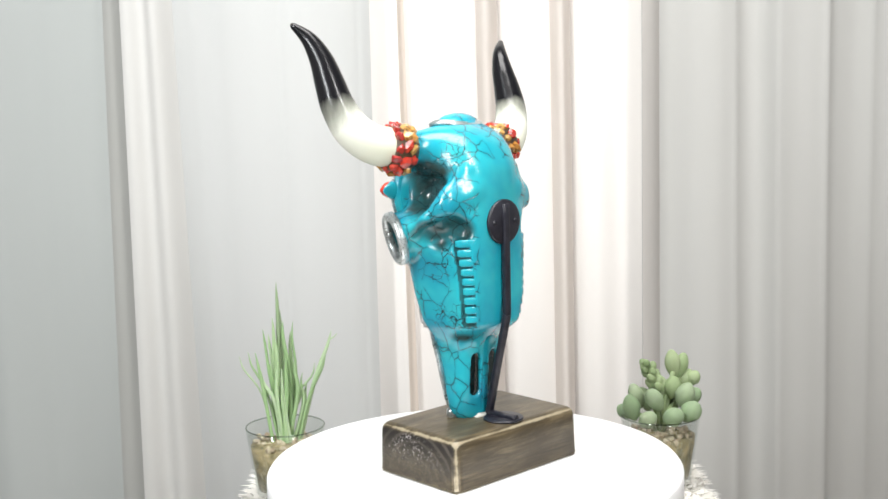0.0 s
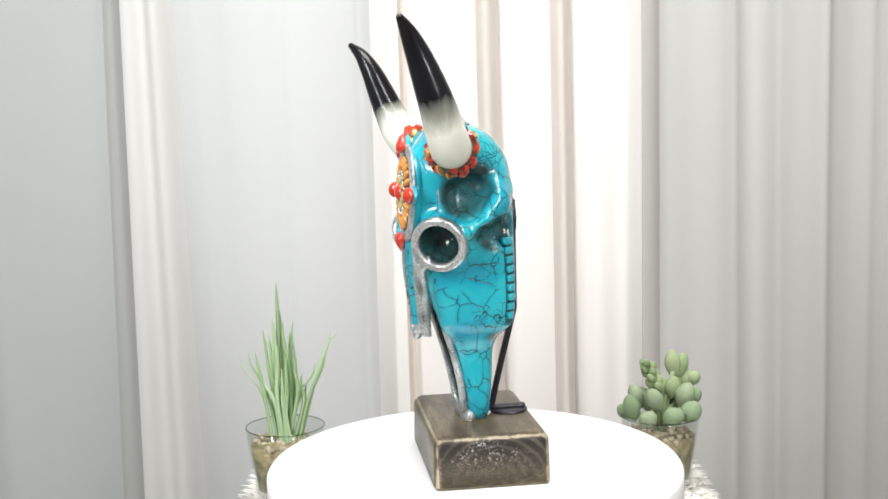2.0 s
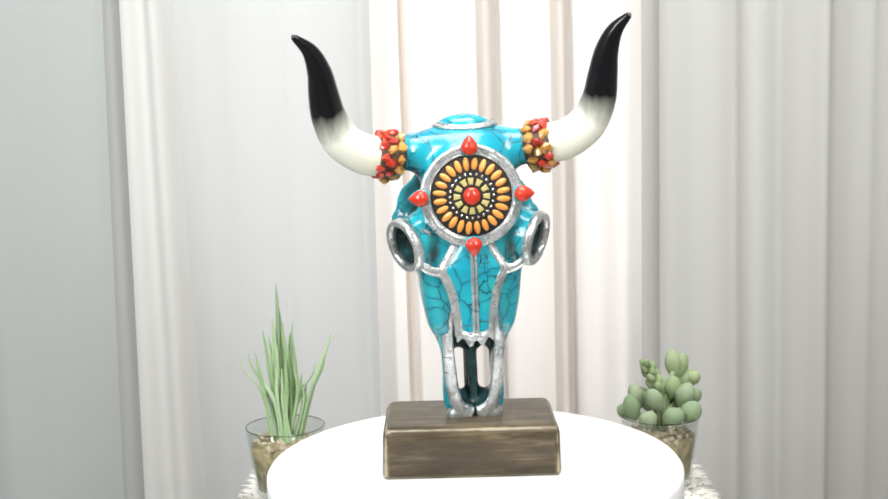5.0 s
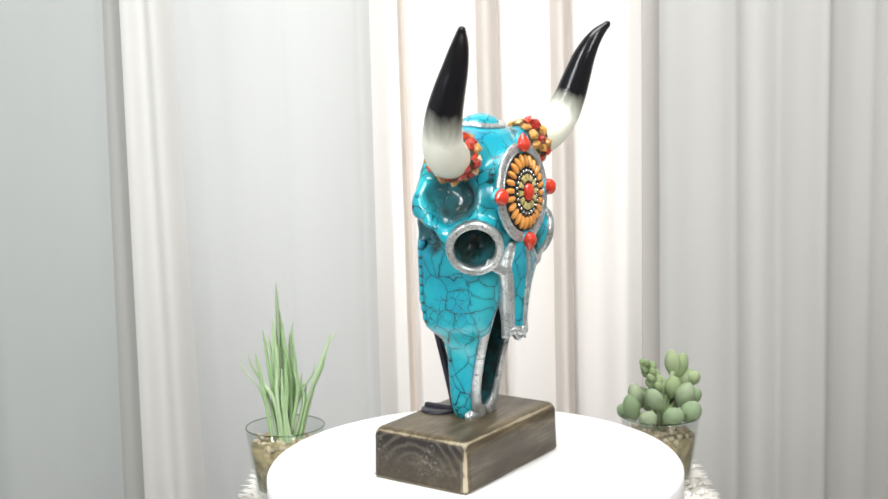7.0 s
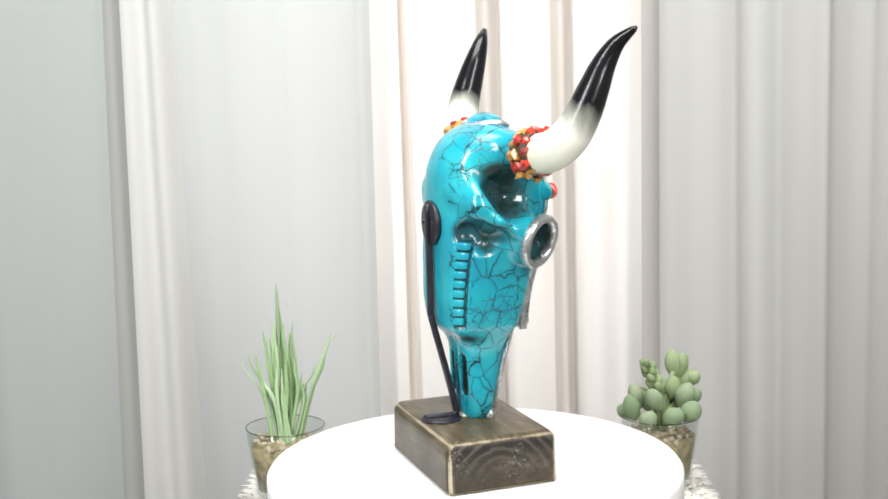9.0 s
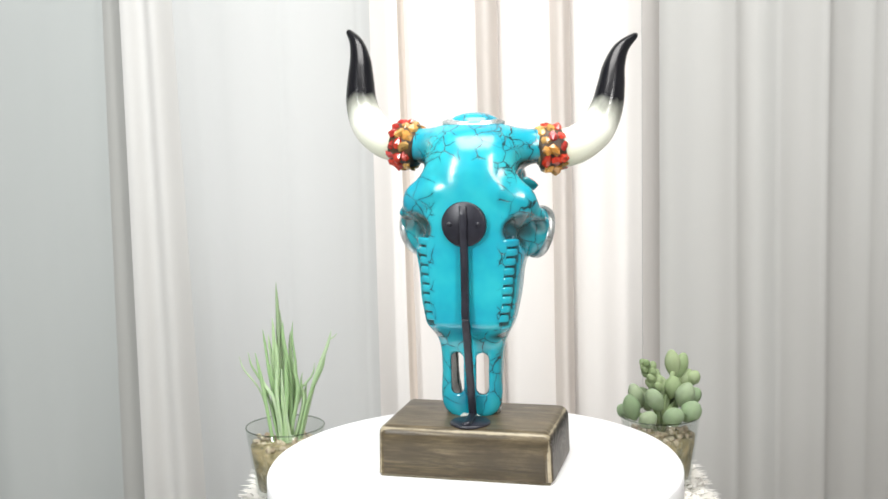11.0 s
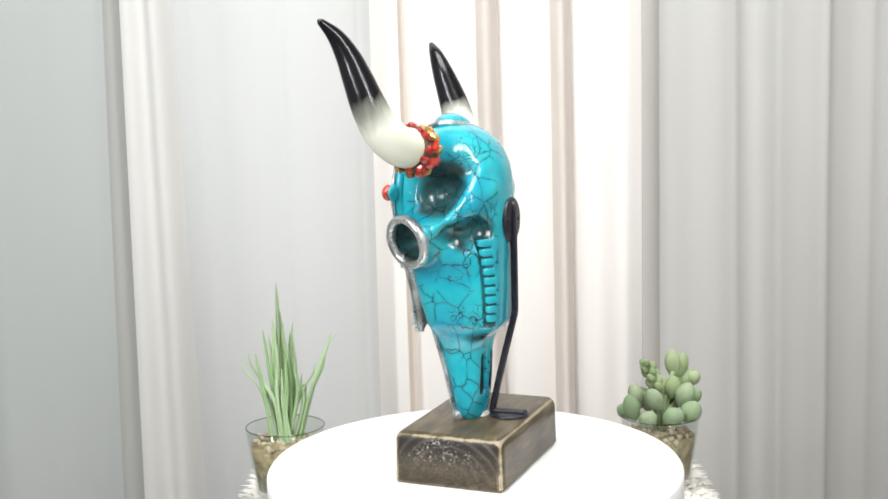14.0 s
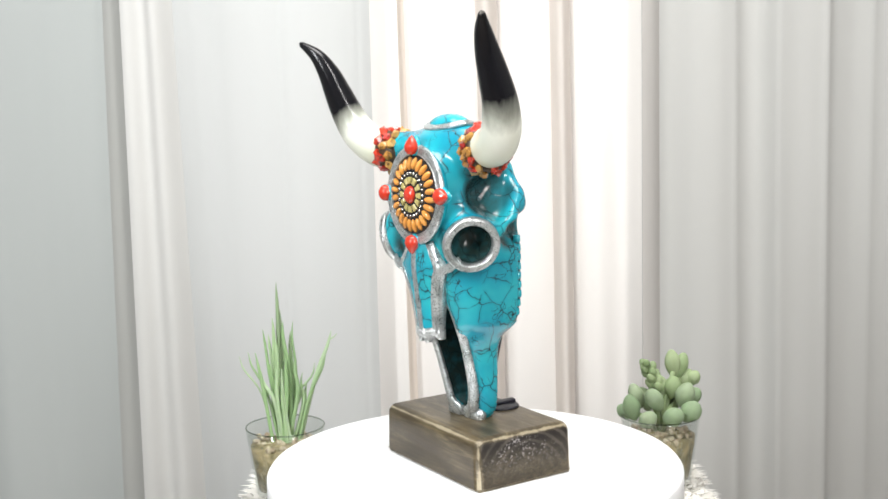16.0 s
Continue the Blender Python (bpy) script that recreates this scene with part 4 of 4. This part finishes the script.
def grass_plant():
    g = tagged(new("potted_grass"), "upright green grass-like plant in a clear glass cup", "plant", "plants behind the turntable")
    g.location = (-0.198, 0.214, 0.50)
    glass_cup(g)
    filling(g, 0.052, 2)
    rng = random.Random(8)
    # tips over the cup's foot, in millimetres: sideways, back, up, bow, width
    tips = [(-3, 0, 224, -3, 3.0), (-1, 4, 196, 2, 3.4), (-8, -3, 188, -2, 3.2), (3, -4, 184, 3, 3.4), (-14, 3, 170, -4, 3.0), (9, 5, 172, 5, 3.2), (-5, -6, 165, 0, 3.6),
            (-36, 4, 150, 0, 1.9), (-27, -5, 152, -2, 2.6), (-46, 6, 146, 2, 1.4), (-20, 6, 174, -6, 2.4), (52, 3, 172, 4, 3.0), (46, -3, 148, 3, 2.4), (33, 4, 138, -4, 1.8),
            (15, -5, 150, 8, 2.8), (20, 3, 128, 8, 2.6), (-22, -3, 132, 2, 2.8), (5, -7, 146, 3, 3.2), (12, 4, 182, 6, 2.0), (-12, 7, 150, -3, 2.6), (-1, 7, 158, 1, 3.0), (24, 8, 118, 5, 2.2)]
    for _ in range(8):
        tips.append((rng.gauss(-3, 8), rng.uniform(-10, 10), rng.uniform(100, 150), rng.uniform(-4, 4), rng.uniform(2.0, 3.0)))
    for x, y, z, bow, w in tips:
        w *= 0.82
        bx, by = x * 0.30 + rng.uniform(-6, 6) + 2, y * 0.5 + rng.uniform(-5, 5)
        mid = ((x + bx) / 2 + bow + (bx - x) * 0.12, (y + by) / 2, (z + 55) * 0.52)
        path = spline([(bx, by, 50), mid, (x * 0.9, y, z * 0.9), (x, y, z)], 18) * MM
        rad = np.interp(np.linspace(0, 1, 18), [0, 0.35, 0.7, 0.9, 1], [w * 0.9, w, w * 0.72, w * 0.34, 0.25]) * MM
        part("leaf", sweep(path, rad, 8, 0.5, (0.3 * rng.uniform(-1, 1), 1, 0)), BLADE, g)
    # the forked dry tip of the outermost blade
    part("leaf_tip", sweep(spline([(50, 3, 163), (54, 3, 165), (58, 3, 169)], 8) * MM, np.linspace(1.0, 0.3, 8) * MM, 6), BLADE, g)


def succulent_plant():
    g = tagged(new("potted_succulent"), "plump-leaved green succulent in a clear glass cup", "plant", "plants behind the turntable")
    g.location = (0.197, 0.229, 0.50)
    glass_cup(g)
    filling(g, 0.050, 4)
    # centre sideways, back, up; half length, half width; lean sideways, lean forward; young
    leaves = [(-31, -10, 85, 13.5, 8.2, -15, 8, 0), (-16, -24, 75, 10, 9.2, -35, 30, 0), (-7.5, -14, 94, 12.5, 8, -28, 10, 0), (10, -26, 78, 11, 10.2, -18, 30, 0),
              (28.5, -20, 82, 12, 9.8, 28, 18, 0), (24.5, -8, 97, 12.5, 9, 22, 5, 0), (13, -2, 104, 11, 8, 6, 0, 1), (14, 4, 128, 13.5, 7.4, -6, 0, 1), (23, 8, 125, 12.5, 7, 18, -6, 1),
              (36, 8, 111, 8, 6.8, 35, 0, 1), (2, 2, 106, 12.5, 6.4, -34, 0, 1), (34.5, 0, 94, 9, 7.6, 48, 0, 0), (-24, 4, 94, 12.5, 7, -22, -4, 0), (0, 10, 86, 13, 8, -6, -10, 0),
              (18, 12, 90, 13, 8, 12, -12, 0), (28, 10, 110, 10.5, 6.8, 30, -8, 1), (-14, 12, 88, 12, 7.5, -20, -14, 0), (-36, 4, 77, 9, 7, -50, 0, 0)]
    # the tight, knobbly young shoot
    for k in range(16):
        u, turn = k / 15, 2.4 * k
        leaves.append((-1 - 13 * u + 4.6 * math.cos(turn), 2 + 4.6 * math.sin(turn), 100 + 30 * u, 7.0 - 1.6 * u, 4.8 - 1.0 * u, -22 + 32 * math.cos(turn), -30 * math.sin(turn), 1))
    for x, y, z, a, b, lx, ly, young in leaves:
        a, b = a * 1.14, b * 1.16
        bm = ball(b * MM, b * 0.74 * MM, a * MM, 16, 12)
        for v in bm.verts:
            s = v.co.z / (a * MM)
            k = 1.0 - 0.30 * max(0, -s) - 0.16 * max(0, s) ** 2
            v.co.x *= k
            v.co.y *= k
        part("leaf", bm, YOUNG_LEAF if young else SUCCULENT, g, m=pose(x * MM, y * MM, (z - 2.5) * MM, ly, lx, 0))
    for x, y, z in ((-10, -6, 90), (14, 0, 118), (24, 2, 96), (-28, -6, 78), (14, -12, 74), (-10, 2, 122), (33, 6, 104), (24, 8, 116)):
        part("stem", sweep([(0, 0, 48 * MM), (x * 0.4 * MM, y * 0.4 * MM, (48 + (z - 48) * 0.6) * MM), (x * MM, y * MM, z * MM)], 2.4 * MM, 8), YOUNG_LEAF, g)


room()
curtains()
fluffy_stool()
TURNTABLE = turntable()
grass_plant()
succulent_plant()
SCULPTURE = sculpture()


def motions():
    rows = []
    for i in range(33):
        t = 0.5 * i
        drift = float(np.interp(t, [0, 4, 8, 12, 16], [0.12, 0.06, -0.4, 0.2, 0.04]))
        rows.append((t, pose(0, 0, TOP, 0, 0, 44.18 + 360 / 13.116 * t + drift)))
    walk(TURNTABLE, rows)
    walk(SCULPTURE, rows)


motions()
